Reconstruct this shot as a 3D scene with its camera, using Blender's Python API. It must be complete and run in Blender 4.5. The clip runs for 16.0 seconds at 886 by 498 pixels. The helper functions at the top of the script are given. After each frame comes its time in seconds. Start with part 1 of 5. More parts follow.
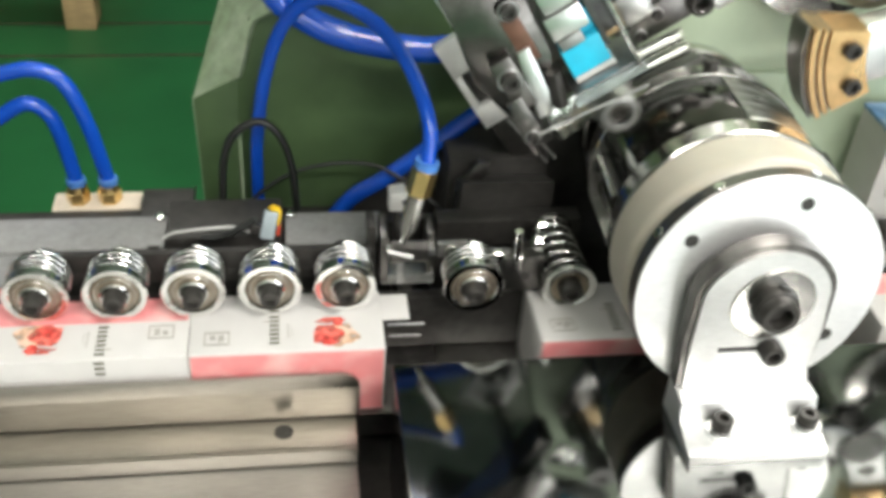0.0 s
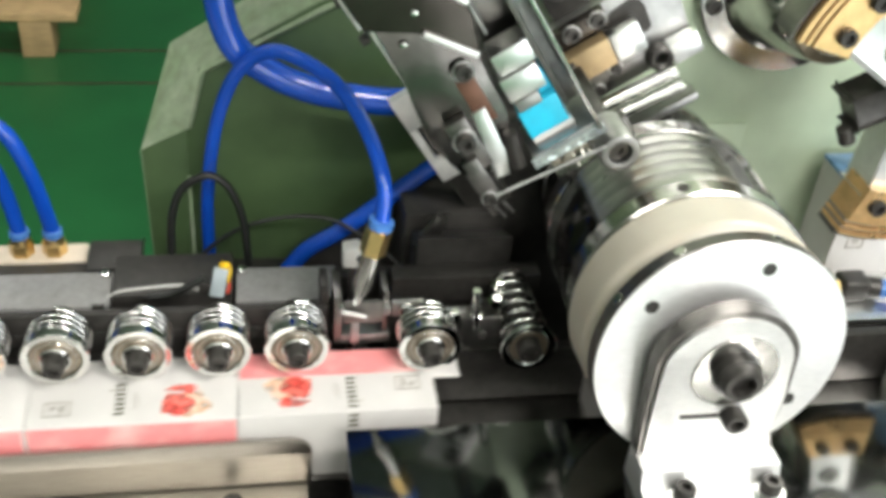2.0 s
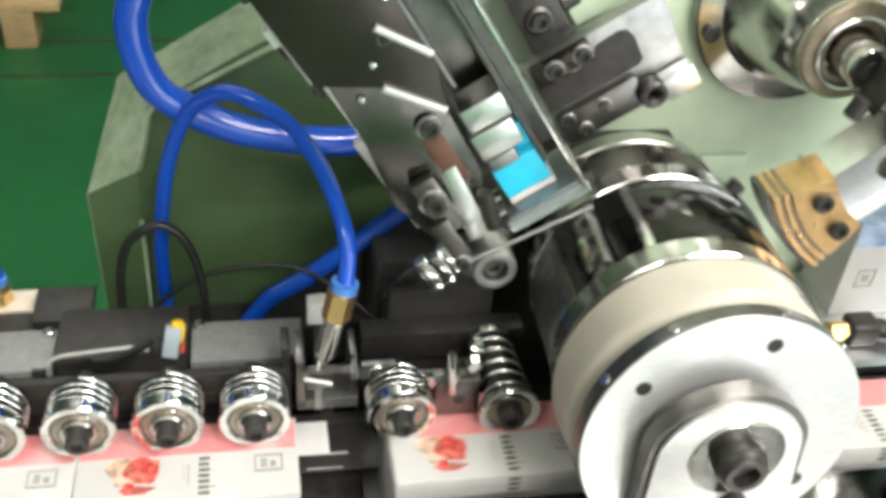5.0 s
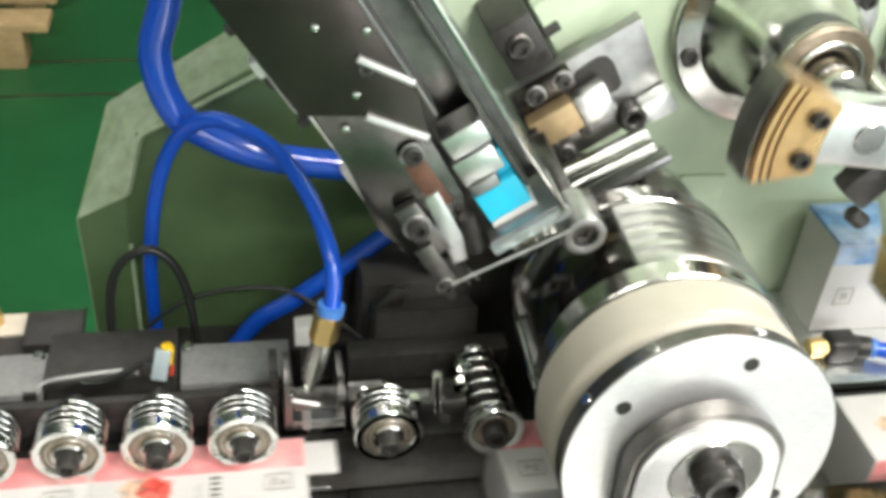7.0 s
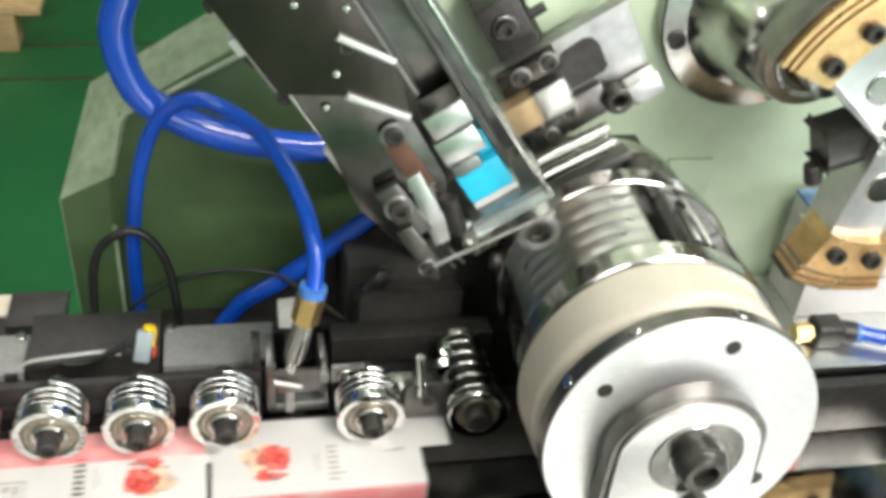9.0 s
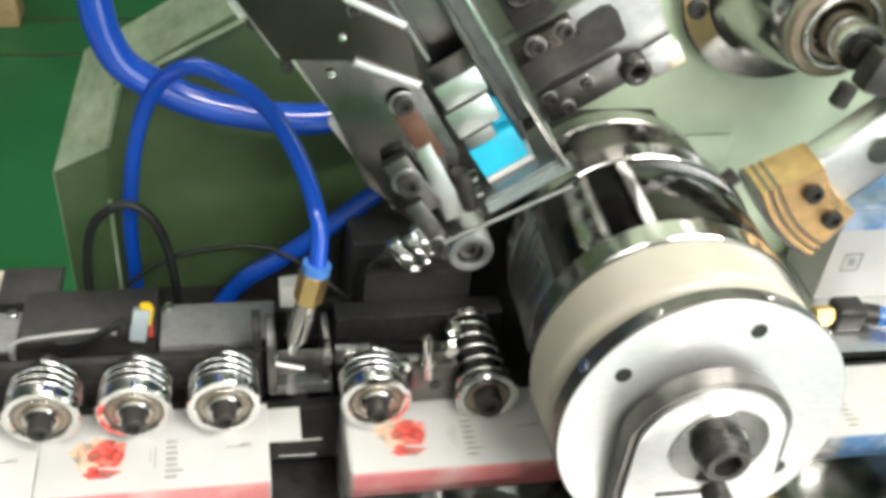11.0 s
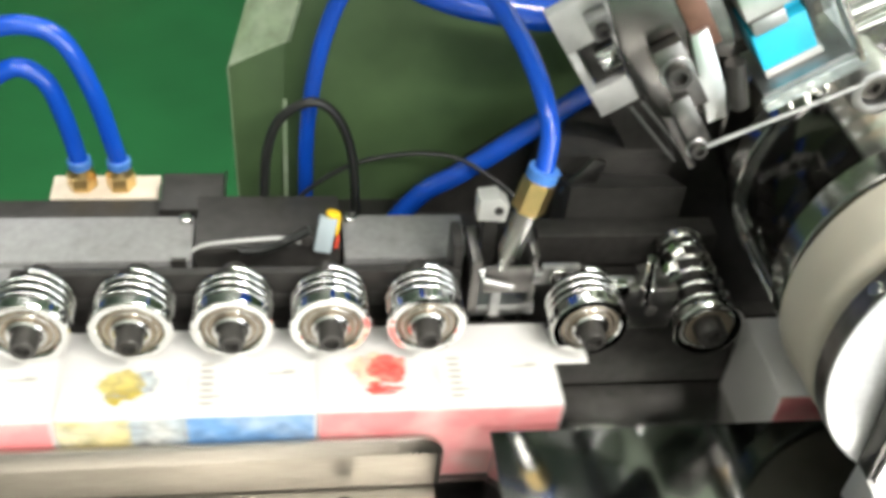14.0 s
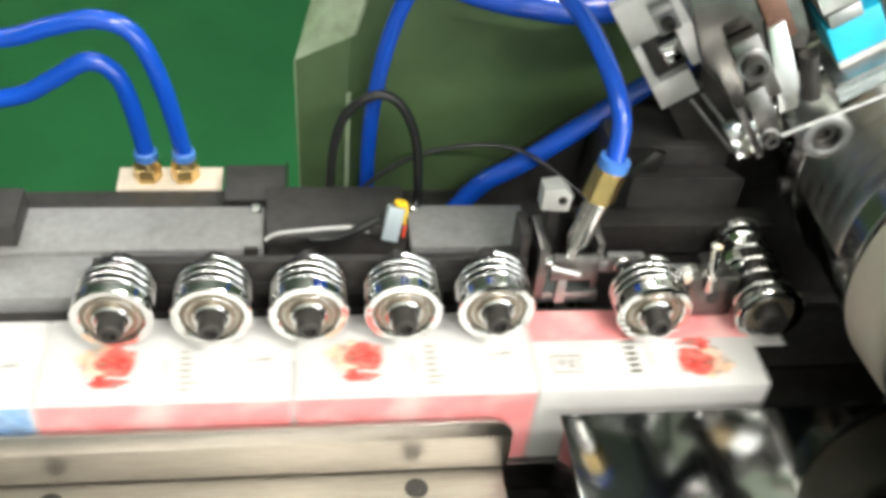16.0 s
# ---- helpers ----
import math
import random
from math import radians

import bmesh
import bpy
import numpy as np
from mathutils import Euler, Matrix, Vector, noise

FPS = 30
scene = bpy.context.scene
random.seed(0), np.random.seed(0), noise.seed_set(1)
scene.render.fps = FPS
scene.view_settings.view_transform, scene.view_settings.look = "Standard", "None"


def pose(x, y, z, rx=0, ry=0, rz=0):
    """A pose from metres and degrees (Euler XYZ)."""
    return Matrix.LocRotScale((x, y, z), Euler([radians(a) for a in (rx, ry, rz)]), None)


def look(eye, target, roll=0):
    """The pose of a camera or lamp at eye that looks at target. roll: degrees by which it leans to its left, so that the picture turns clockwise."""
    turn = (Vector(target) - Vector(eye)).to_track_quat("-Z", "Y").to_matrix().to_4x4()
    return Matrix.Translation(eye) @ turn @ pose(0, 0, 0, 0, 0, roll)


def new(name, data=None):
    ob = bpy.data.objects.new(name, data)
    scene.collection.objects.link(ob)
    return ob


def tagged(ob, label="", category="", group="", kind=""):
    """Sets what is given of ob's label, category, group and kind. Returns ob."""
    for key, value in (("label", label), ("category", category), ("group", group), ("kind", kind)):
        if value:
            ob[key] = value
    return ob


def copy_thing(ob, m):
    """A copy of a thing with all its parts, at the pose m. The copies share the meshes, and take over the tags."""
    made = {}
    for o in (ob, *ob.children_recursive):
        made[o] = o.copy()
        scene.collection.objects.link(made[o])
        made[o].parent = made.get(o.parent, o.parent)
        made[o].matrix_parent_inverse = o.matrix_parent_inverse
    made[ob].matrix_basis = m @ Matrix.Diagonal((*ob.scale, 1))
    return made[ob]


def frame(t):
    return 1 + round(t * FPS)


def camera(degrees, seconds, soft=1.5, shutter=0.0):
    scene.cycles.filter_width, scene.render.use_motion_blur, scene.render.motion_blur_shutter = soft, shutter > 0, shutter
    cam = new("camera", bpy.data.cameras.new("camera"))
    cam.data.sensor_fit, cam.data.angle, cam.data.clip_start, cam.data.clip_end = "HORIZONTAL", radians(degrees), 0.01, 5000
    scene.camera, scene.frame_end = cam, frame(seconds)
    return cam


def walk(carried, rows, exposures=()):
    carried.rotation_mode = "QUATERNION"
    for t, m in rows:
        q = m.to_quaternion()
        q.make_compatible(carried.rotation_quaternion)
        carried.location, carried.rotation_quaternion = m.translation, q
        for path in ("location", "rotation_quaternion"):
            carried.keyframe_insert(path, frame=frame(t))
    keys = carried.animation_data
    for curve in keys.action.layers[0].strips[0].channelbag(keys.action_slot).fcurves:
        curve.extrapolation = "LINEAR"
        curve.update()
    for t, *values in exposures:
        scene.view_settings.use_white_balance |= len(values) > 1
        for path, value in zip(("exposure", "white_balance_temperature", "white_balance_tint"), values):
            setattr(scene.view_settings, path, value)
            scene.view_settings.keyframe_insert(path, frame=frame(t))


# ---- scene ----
# The camera: a pinhole carried by hand before the machine, looking down on the roller line.
cam = camera(45.9, 16.0, soft=4.2, shutter=0.5)
# seconds, eye x, y, z in metres, yaw to the left, pitch up, roll in degrees
PATH = [
    (0, -0.0247, -0.3861, 0.3252, -10.28, -37.24, 4.58),
    (0.5, -0.0230, -0.3882, 0.3262, -11.26, -36.41, 5.38),
    (1, -0.0238, -0.3828, 0.3288, -11.24, -36.09, 5.11),
    (1.5, -0.0217, -0.3823, 0.3349, -12.13, -35.71, 6.02),
    (2, -0.0179, -0.3652, 0.3309, -12.55, -35.80, 5.87),
    (2.5, -0.0158, -0.3241, 0.3231, -13.95, -36.24, 5.17),
    (3, -0.0071, -0.3021, 0.3051, -15.10, -38.28, 5.47),
    (3.5, -0.0065, -0.2987, 0.2978, -12.70, -39.22, 5.25),
    (4, -0.0063, -0.2990, 0.2956, -12.07, -39.38, 5.24),
    (4.5, 0.0012, -0.3053, 0.3264, -12.51, -37.87, 5.49),
    (7, 0.0035, -0.3156, 0.3413, -13.40, -36.07, 5.50),
    (7.5, 0.0042, -0.3167, 0.3376, -12.98, -36.79, 5.34),
    (8, 0.0069, -0.3177, 0.3394, -13.45, -36.77, 5.62),
    (10.5, 0.0094, -0.3054, 0.3294, -13.93, -37.32, 6.30),
    (11, 0.0095, -0.3009, 0.3252, -13.83, -37.83, 6.40),
    (11.5, 0.0088, -0.2996, 0.3266, -14.28, -37.47, 6.74),
    (12, 0.0041, -0.2964, 0.3270, -13.31, -37.80, 6.50),
    (12.5, -0.0050, -0.2969, 0.3304, -13.10, -37.09, 6.49),
    (13, -0.0181, -0.2937, 0.3110, -12.42, -38.51, 6.63),
    (13.5, -0.0370, -0.2781, 0.2910, -11.20, -40.03, 6.21),
    (14, -0.0501, -0.2676, 0.2810, -10.92, -41.00, 6.52),
    (14.5, -0.0602, -0.2711, 0.2808, -10.82, -41.58, 6.45),
    (15, -0.0705, -0.2717, 0.2805, -10.45, -41.68, 6.41),
    (15.5, -0.0765, -0.2727, 0.2802, -10.22, -41.57, 6.40),
    (16, -0.0748, -0.2751, 0.2834, -10.28, -41.21, 6.13),
]


def eye_pose(x, y, z, yaw, pitch, roll):
    yaw_r, pitch_r = radians(yaw), radians(pitch)
    ahead = Vector((-math.sin(yaw_r) * math.cos(pitch_r), math.cos(yaw_r) * math.cos(pitch_r), math.sin(pitch_r)))
    eye = Vector((x, y, z))
    return look(eye, eye + ahead, roll)


# the clip's camera opens up a little towards the end
walk(cam, [(t, eye_pose(*row)) for t, *row in PATH], [(0.0, -0.13), (2.5, -0.06), (7.0, -0.01), (12.4, 0.0), (13.6, 0.29), (14.5, 0.35), (16.0, 0.31)])

# ---------------------------------------------------------------- world and lamps
world = bpy.data.worlds.new("hall_air")
scene.world = world
world.use_nodes = True
world.node_tree.nodes["Background"].inputs[0].default_value = (0.75, 0.8, 0.78, 1)
world.node_tree.nodes["Background"].inputs[1].default_value = 0.25
scene.view_settings.gamma = 1.0

# the hall's tube lamps: place over the floor and power
TUBES = [(-1.1, -1.3, 14), (1.0, -1.1, 66), (0.7, -2.4, 80), (1.9, 0.8, 66), (-0.5, 1.9, 12), (-2.7, 0.9, 12)]
CEILING = 2.3


def tube_lamp(x, y, power):
    data = bpy.data.lights.new("tube_light", "AREA")
    data.shape, data.size, data.size_y, data.energy = "RECTANGLE", 1.3, 0.16, power
    data.color = (1.0, 0.97, 0.92)
    ob = new("tube_light", data)
    ob.matrix_world = pose(x, y, CEILING - 0.16, 0, 0, 0)


for lamp_row in TUBES:
    tube_lamp(*lamp_row)

# an added fill lamp in an unseen opening behind the camera: x from, to, top
FILL_X0, FILL_X1, FILL_TOP, SOUTH = 1.0, 4.4, 1.35, -3.1
fill_data = bpy.data.lights.new("added_fill", "AREA")
fill_data.shape, fill_data.size, fill_data.size_y, fill_data.energy = "RECTANGLE", FILL_X1 - FILL_X0 - 0.04, FILL_TOP + 0.9, 110
fill_data.color = (0.96, 0.985, 1.0)
fill_light = new("added_fill", fill_data)
fill_light.matrix_world = pose((FILL_X0 + FILL_X1) / 2, SOUTH - 0.05, (FILL_TOP - 0.93) / 2, 90, 0, 0)


# ---------------------------------------------------------------- materials
def material(name, color, rough=0.5, metal=0.0, vary=0.12, scale=120.0, bump=0.0, bump_scale=900.0, rough_vary=0.1, coat=0.0, glow=0.0,
             stretch=(1, 1, 1), second=None, second_amount=0.5, second_scale=25.0, sub=0.0, trans=0.0, random_tone=0.0, bump_detail=5.0, bump_depth=0.0004, wash=0.0):
    mat = bpy.data.materials.new(name)
    mat.use_nodes = True
    nt = mat.node_tree
    n, link = nt.nodes, nt.links
    bsdf = n["Principled BSDF"]
    bsdf.inputs["Metallic"].default_value = metal
    bsdf.inputs["Coat Weight"].default_value = coat
    bsdf.inputs["Coat Roughness"].default_value = 0.12
    bsdf.inputs["Transmission Weight"].default_value = trans
    if sub:
        bsdf.inputs["Subsurface Weight"].default_value = sub
        bsdf.inputs["Subsurface Radius"].default_value = (0.006, 0.005, 0.004)
        bsdf.inputs["Subsurface Scale"].default_value = 0.5
    coord = n.new("ShaderNodeTexCoord")
    mapping = n.new("ShaderNodeMapping")
    mapping.inputs["Scale"].default_value = stretch
    link.new(coord.outputs["Object"], mapping.inputs[0])
    fine = n.new("ShaderNodeTexNoise")
    fine.inputs["Scale"].default_value, fine.inputs["Detail"].default_value = scale, 6
    link.new(mapping.outputs[0], fine.inputs["Vector"])
    broad = n.new("ShaderNodeTexNoise")
    broad.inputs["Scale"].default_value, broad.inputs["Detail"].default_value = second_scale, 4
    link.new(coord.outputs["Object"], broad.inputs["Vector"])
    ramp = n.new("ShaderNodeValToRGB")
    ramp.color_ramp.elements[0].position, ramp.color_ramp.elements[1].position = 0.42, 0.68
    link.new(broad.outputs["Fac"], ramp.inputs[0])
    base = n.new("ShaderNodeMix")
    base.data_type = "RGBA"
    base.inputs["A"].default_value = (*color, 1)
    base.inputs["B"].default_value = (*(second or [min(1, c * (1 - vary * 1.3)) for c in color]), 1)
    scaled = n.new("ShaderNodeMath")
    scaled.operation = "MULTIPLY"
    scaled.inputs[1].default_value = second_amount
    link.new(ramp.outputs["Color"], scaled.inputs[0])
    link.new(scaled.outputs[0], base.inputs["Factor"])
    grain = n.new("ShaderNodeMapRange")
    grain.inputs["From Min"].default_value, grain.inputs["From Max"].default_value = 0.3, 0.7
    grain.inputs["To Min"].default_value, grain.inputs["To Max"].default_value = 1 - vary, 1 + vary * 0.6
    link.new(fine.outputs["Fac"], grain.inputs["Value"])
    tint = n.new("ShaderNodeVectorMath")
    tint.operation = "SCALE"
    link.new(base.outputs["Result"], tint.inputs[0])
    if random_tone:
        info = n.new("ShaderNodeObjectInfo")
        tone = n.new("ShaderNodeMapRange")
        tone.inputs["To Min"].default_value, tone.inputs["To Max"].default_value = 1 - random_tone, 1 + random_tone
        link.new(info.outputs["Random"], tone.inputs["Value"])
        both = n.new("ShaderNodeMath")
        both.operation = "MULTIPLY"
        link.new(grain.outputs[0], both.inputs[0])
        link.new(tone.outputs[0], both.inputs[1])
        link.new(both.outputs[0], tint.inputs["Scale"])
    else:
        link.new(grain.outputs[0], tint.inputs["Scale"])
    link.new(tint.outputs[0], bsdf.inputs["Base Color"])
    gloss = n.new("ShaderNodeMapRange")
    gloss.inputs["To Min"].default_value, gloss.inputs["To Max"].default_value = max(0.02, rough - rough_vary), min(1, rough + rough_vary)
    link.new(broad.outputs["Fac"], gloss.inputs["Value"])
    link.new(gloss.outputs[0], bsdf.inputs["Roughness"])
    if bump:
        relief = n.new("ShaderNodeTexNoise")
        relief.inputs["Scale"].default_value, relief.inputs["Detail"].default_value = bump_scale, bump_detail
        link.new(mapping.outputs[0], relief.inputs["Vector"])
        bumped = n.new("ShaderNodeBump")
        bumped.inputs["Strength"].default_value, bumped.inputs["Distance"].default_value = bump, bump_depth
        link.new(relief.outputs["Fac"], bumped.inputs["Height"])
        link.new(bumped.outputs[0], bsdf.inputs["Normal"])
    if wash:
        # thin watery ink lets the board through
        thin = n.new("ShaderNodeMapRange")
        thin.inputs["From Min"].default_value, thin.inputs["From Max"].default_value = 0.36, 0.56
        thin.inputs["To Min"].default_value, thin.inputs["To Max"].default_value = 1 - wash, 1.0
        link.new(fine.outputs["Fac"], thin.inputs["Value"])
        link.new(thin.outputs[0], bsdf.inputs["Alpha"])
    if glow:
        bsdf.inputs["Emission Color"].default_value = (*color, 1)
        bsdf.inputs["Emission Strength"].default_value = glow
    return mat


CHROME = material("chrome", (0.82, 0.82, 0.80), 0.09, 1.0, 0.05, 200, 0.03, 300, 0.04)
POLISHED = material("polished_steel", (0.62, 0.61, 0.585), 0.17, 1.0, 0.12, 150, 0.05, 400, 0.07, second=(0.42, 0.41, 0.39), second_amount=0.5, second_scale=60)
BRUSHED = material("brushed_steel", (0.38, 0.355, 0.315), 0.36, 1.0, 0.12, 90, 0.12, 500, 0.09, stretch=(1, 14, 14))
COVER_STEEL = material("grey_cover_steel", (0.36, 0.35, 0.335), 0.4, 1.0, 0.12, 120, 0.1, 500, 0.1, stretch=(1, 10, 10))
TURNED = material("turned_aluminium", (0.93, 0.93, 0.92), 0.36, 0.76, 0.06, 220, 0.35, 16, 0.1, stretch=(1, 1, 3), second=(0.84, 0.84, 0.82), second_amount=0.5, second_scale=20, bump_detail=1.5, bump_depth=0.0012)
ALUMINIUM = material("milled_aluminium", (0.86, 0.87, 0.86), 0.3, 1.0, 0.08, 160, 0.06, 500, 0.08)
GREY_STEEL = material("ground_grey_steel", (0.42, 0.42, 0.41), 0.42, 1.0, 0.2, 140, 0.1, 500, 0.12, second=(0.25, 0.25, 0.25), second_amount=0.5, second_scale=40)
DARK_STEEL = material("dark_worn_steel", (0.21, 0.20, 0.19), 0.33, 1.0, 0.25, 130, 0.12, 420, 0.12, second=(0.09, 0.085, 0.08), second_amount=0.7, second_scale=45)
BROWN_STEEL = material("browned_plate_steel", (0.075, 0.065, 0.057), 0.24, 0.85, 0.2, 60, 0.04, 200, 0.08, second=(0.05, 0.043, 0.037), second_amount=0.7, second_scale=22)
FEED_STEEL = material("worn_feeder_steel", (0.18, 0.172, 0.162), 0.22, 1.0, 0.2, 150, 0.1, 400, 0.08, second=(0.11, 0.1, 0.09), second_amount=0.7, second_scale=60)
WHITE_ALUMINIUM = material("whitened_aluminium", (0.9, 0.9, 0.885), 0.36, 0.55, 0.08, 160, 0.06, 500, 0.08, second=(0.7, 0.69, 0.67), second_amount=0.4, second_scale=60)
STRIP_GREY = material("dull_grey_strip", (0.28, 0.28, 0.275), 0.48, 0.25, 0.14, 300, 0.15, 700, 0.08, second=(0.21, 0.205, 0.2), second_amount=0.6, second_scale=50)
SHELL_STEEL = material("ribbed_shell_steel", (0.56, 0.555, 0.54), 0.3, 1.0, 0.12, 150, 0.05, 400, 0.08, second=(0.38, 0.37, 0.355), second_amount=0.5, second_scale=60)
TAN_BRASS = material("dull_tan_brass", (0.42, 0.31, 0.17), 0.4, 0.6, 0.15, 150, 0.1, 400, 0.1)
BLACK_OXIDE = material("black_oxide_steel", (0.05, 0.047, 0.043), 0.36, 0.4, 0.3, 200, 0.12, 500, 0.12)
OILY_BLACK = material("oily_black_steel", (0.045, 0.042, 0.038), 0.13, 0.9, 0.3, 90, 0.1, 300, 0.08)
BLACK_PAINT = material("black_paint", (0.034, 0.032, 0.029), 0.5, 0.0, 0.35, 150, 0.15, 500, 0.15, second=(0.022, 0.02, 0.018), second_amount=0.5, second_scale=30)
MIRROR = material("mirror_polished_plate", (0.17, 0.175, 0.17), 0.09, 1.0, 0.1, 70, 0.4, 20, 0.05, second=(0.1, 0.1, 0.098), second_amount=0.8, second_scale=22, bump_detail=2.2, bump_depth=0.0006)
NYLON = material("ivory_nylon", (0.48, 0.45, 0.375), 0.36, 0.0, 0.06, 60, 0.04, 400, 0.08, second=(0.42, 0.375, 0.285), second_amount=0.6, second_scale=14, sub=0.35)
SEAL = material("bearing_seal_brown", (0.34, 0.28, 0.21), 0.42, 0.7, 0.2, 200, 0.1, 500, 0.1)
BRASS = material("brass", (0.86, 0.62, 0.27), 0.32, 1.0, 0.12, 200, 0.08, 400, 0.08)
BRONZE = material("bronze_pad", (0.84, 0.56, 0.27), 0.3, 0.85, 0.15, 160, 0.1, 500, 0.1, second=(0.5, 0.3, 0.13), second_amount=0.5, second_scale=60)
BLUE_HOSE = material("blue_polyurethane_hose", (0.006, 0.075, 0.5), 0.2, 0.0, 0.08, 40, 0.0, 100, 0.06, coat=0.4, sub=0.1)
BLUE_COLLAR = material("pale_blue_collar", (0.06, 0.19, 0.52), 0.4, 0.0, 0.08, 90)
BLACK_CABLE = material("black_cable", (0.012, 0.013, 0.012), 0.4, 0.0, 0.2, 150)
GREY_CABLE = material("grey_cable", (0.45, 0.45, 0.43), 0.5, 0.0, 0.1, 150)
GREEN_PAINT = material("pale_green_machine_paint", (0.55, 0.65, 0.48), 0.33, 0.0, 0.07, 60, 0.12, 240, 0.1, second=(0.46, 0.58, 0.41), second_amount=0.6, second_scale=9)
OLIVE_PAINT = material("olive_green_paint", (0.066, 0.112, 0.046), 0.42, 0.0, 0.12, 60, 0.1, 260, 0.1, second=(0.05, 0.088, 0.036), second_amount=0.7, second_scale=8)
LIT_WORN_GREEN = material("scuffed_lit_green_paint", (0.25, 0.33, 0.2), 0.4, 0.0, 0.22, 160, 0.3, 400, 0.1, second=(0.4, 0.46, 0.34), second_amount=0.7, second_scale=38)
FLOOR_GREEN = material("green_epoxy_floor", (0.018, 0.14, 0.042), 0.4, 0.0, 0.12, 8, 0.02, 60, 0.1, second=(0.012, 0.098, 0.03), second_amount=0.8, second_scale=1.6)
CRACK = material("brown_floor_crack", (0.05, 0.045, 0.02), 0.8, 0.0, 0.4, 30)
PALLET_WOOD = material("pallet_wood", (0.52, 0.36, 0.18), 0.7, 0.0, 0.25, 26, 0.4, 60, 0.1, stretch=(1, 9, 9), random_tone=0.15)
PAPER = material("white_carton_board", (0.61, 0.595, 0.575), 0.42, 0.0, 0.03, 90, 0.05, 600, 0.06, second=(0.55, 0.535, 0.51), second_amount=0.5, second_scale=20)
PINK_PRINT = material("pink_wash_print", (0.80, 0.28, 0.28), 0.42, 0.0, 0.05, 120, second=(0.82, 0.52, 0.49), second_amount=0.95, second_scale=42)
RED_PRINT = material("red_wash_print", (0.68, 0.04, 0.03), 0.45, 0.0, 0.1, 260, second=(0.80, 0.24, 0.19), second_amount=0.85, second_scale=130, wash=0.55)
PEACH_PRINT = material("peach_wash_print", (0.76, 0.50, 0.34), 0.45, 0.0, 0.05, 200, second=(0.8, 0.62, 0.52), second_amount=0.8, second_scale=110, wash=0.8)
YELLOW_PRINT = material("yellow_wash_print", (0.47, 0.36, 0.05), 0.45, 0.0, 0.08, 220, second=(0.70, 0.60, 0.26), second_amount=0.8, second_scale=60, wash=0.5)
PALE_YELLOW_PRINT = material("pale_yellow_wash_print", (0.66, 0.57, 0.28), 0.45, 0.0, 0.06, 160, second=(0.72, 0.68, 0.52), second_amount=0.9, second_scale=60, wash=0.4)
BLUE_PRINT = material("blue_wash_print", (0.16, 0.33, 0.6), 0.45, 0.0, 0.06, 120, second=(0.45, 0.55, 0.68), second_amount=0.95, second_scale=48, wash=0.25)
GREY_PRINT = material("grey_blue_wash_print", (0.42, 0.48, 0.52), 0.45, 0.0, 0.06, 180, second=(0.66, 0.64, 0.58), second_amount=0.9, second_scale=50, wash=0.6)
INK = material("dark_olive_ink", (0.10, 0.095, 0.06), 0.5, 0.0, 0.2, 300)
FADED_INK = material("faded_ink", (0.40, 0.38, 0.34), 0.5, 0.0, 0.2, 300)
CYAN = material("cyan_label_card", (0.02, 0.50, 0.72), 0.4, 0.0, 0.06, 160, second=(0.03, 0.42, 0.62), second_amount=0.5, second_scale=120)
WHITE_PLASTIC = material("white_plastic", (0.74, 0.73, 0.69), 0.4, 0.0, 0.05, 120)
BEIGE_PLATE = material("beige_plate", (0.66, 0.58, 0.47), 0.5, 0.0, 0.1, 150)
CLEAR_GREY = material("smoky_sensor_plastic", (0.36, 0.42, 0.44), 0.2, 0.0, 0.08, 100, coat=0.3)
YELLOW_PLASTIC = material("yellow_plastic", (0.80, 0.52, 0.02), 0.35, 0.0, 0.08, 150)
RED_PLASTIC = material("red_plastic", (0.55, 0.06, 0.03), 0.35, 0.0, 0.08, 150)
RUST = material("rusty_brown_shim", (0.15, 0.075, 0.05), 0.42, 0.4, 0.25, 160, 0.2, 400, 0.1)
SMOKED = material("clear_acrylic_guard", (0.80, 0.88, 0.88), 0.06, 0.0, 0.02, 80, trans=0.85)
HALL_WALL = material("hall_wall_paint", (0.72, 0.74, 0.72), 0.7, 0.0, 0.06, 4, second=(0.6, 0.63, 0.6), second_amount=0.6, second_scale=0.8)
HALL_CEILING = material("hall_ceiling", (0.72, 0.72, 0.70), 0.8, 0.0, 0.08, 5)
LAMP_GLOW = material("lit_tube", (1.0, 0.97, 0.92), 0.5, glow=14.0, vary=0.0)
LAMP_BODY = material("white_enamel", (0.75, 0.75, 0.73), 0.4, 0.0, 0.05, 20)


# ---------------------------------------------------------------- mesh helpers
def where(ob):
    at = Vector((0, 0, 0))
    while ob:
        at += ob.location
        ob = ob.parent
    return at


def thing(name, at, label, category, group="", kind=""):
    """A top-level Empty at the base of a thing."""
    ob = new(name)
    ob.location = at
    ob.empty_display_size = 0.01
    return tagged(ob, label, category, group, kind)


def part(name, bm, mat, parent=None, label=""):
    """Links a bmesh, given in world places, as one mesh under a thing or a part. mat: one material or several."""
    if parent:
        bmesh.ops.translate(bm, vec=-where(parent), verts=bm.verts)
    bmesh.ops.recalc_face_normals(bm, faces=bm.faces)
    me = bpy.data.meshes.new(name)
    bm.to_mesh(me)
    bm.free()
    for m in mat if isinstance(mat, (list, tuple)) else [mat]:
        me.materials.append(m)
    me.polygons.foreach_set("use_smooth", [True] * len(me.polygons))
    me.set_sharp_from_angle(angle=radians(38))
    ob = new(name, me)
    ob.parent = parent
    return tagged(ob, label)


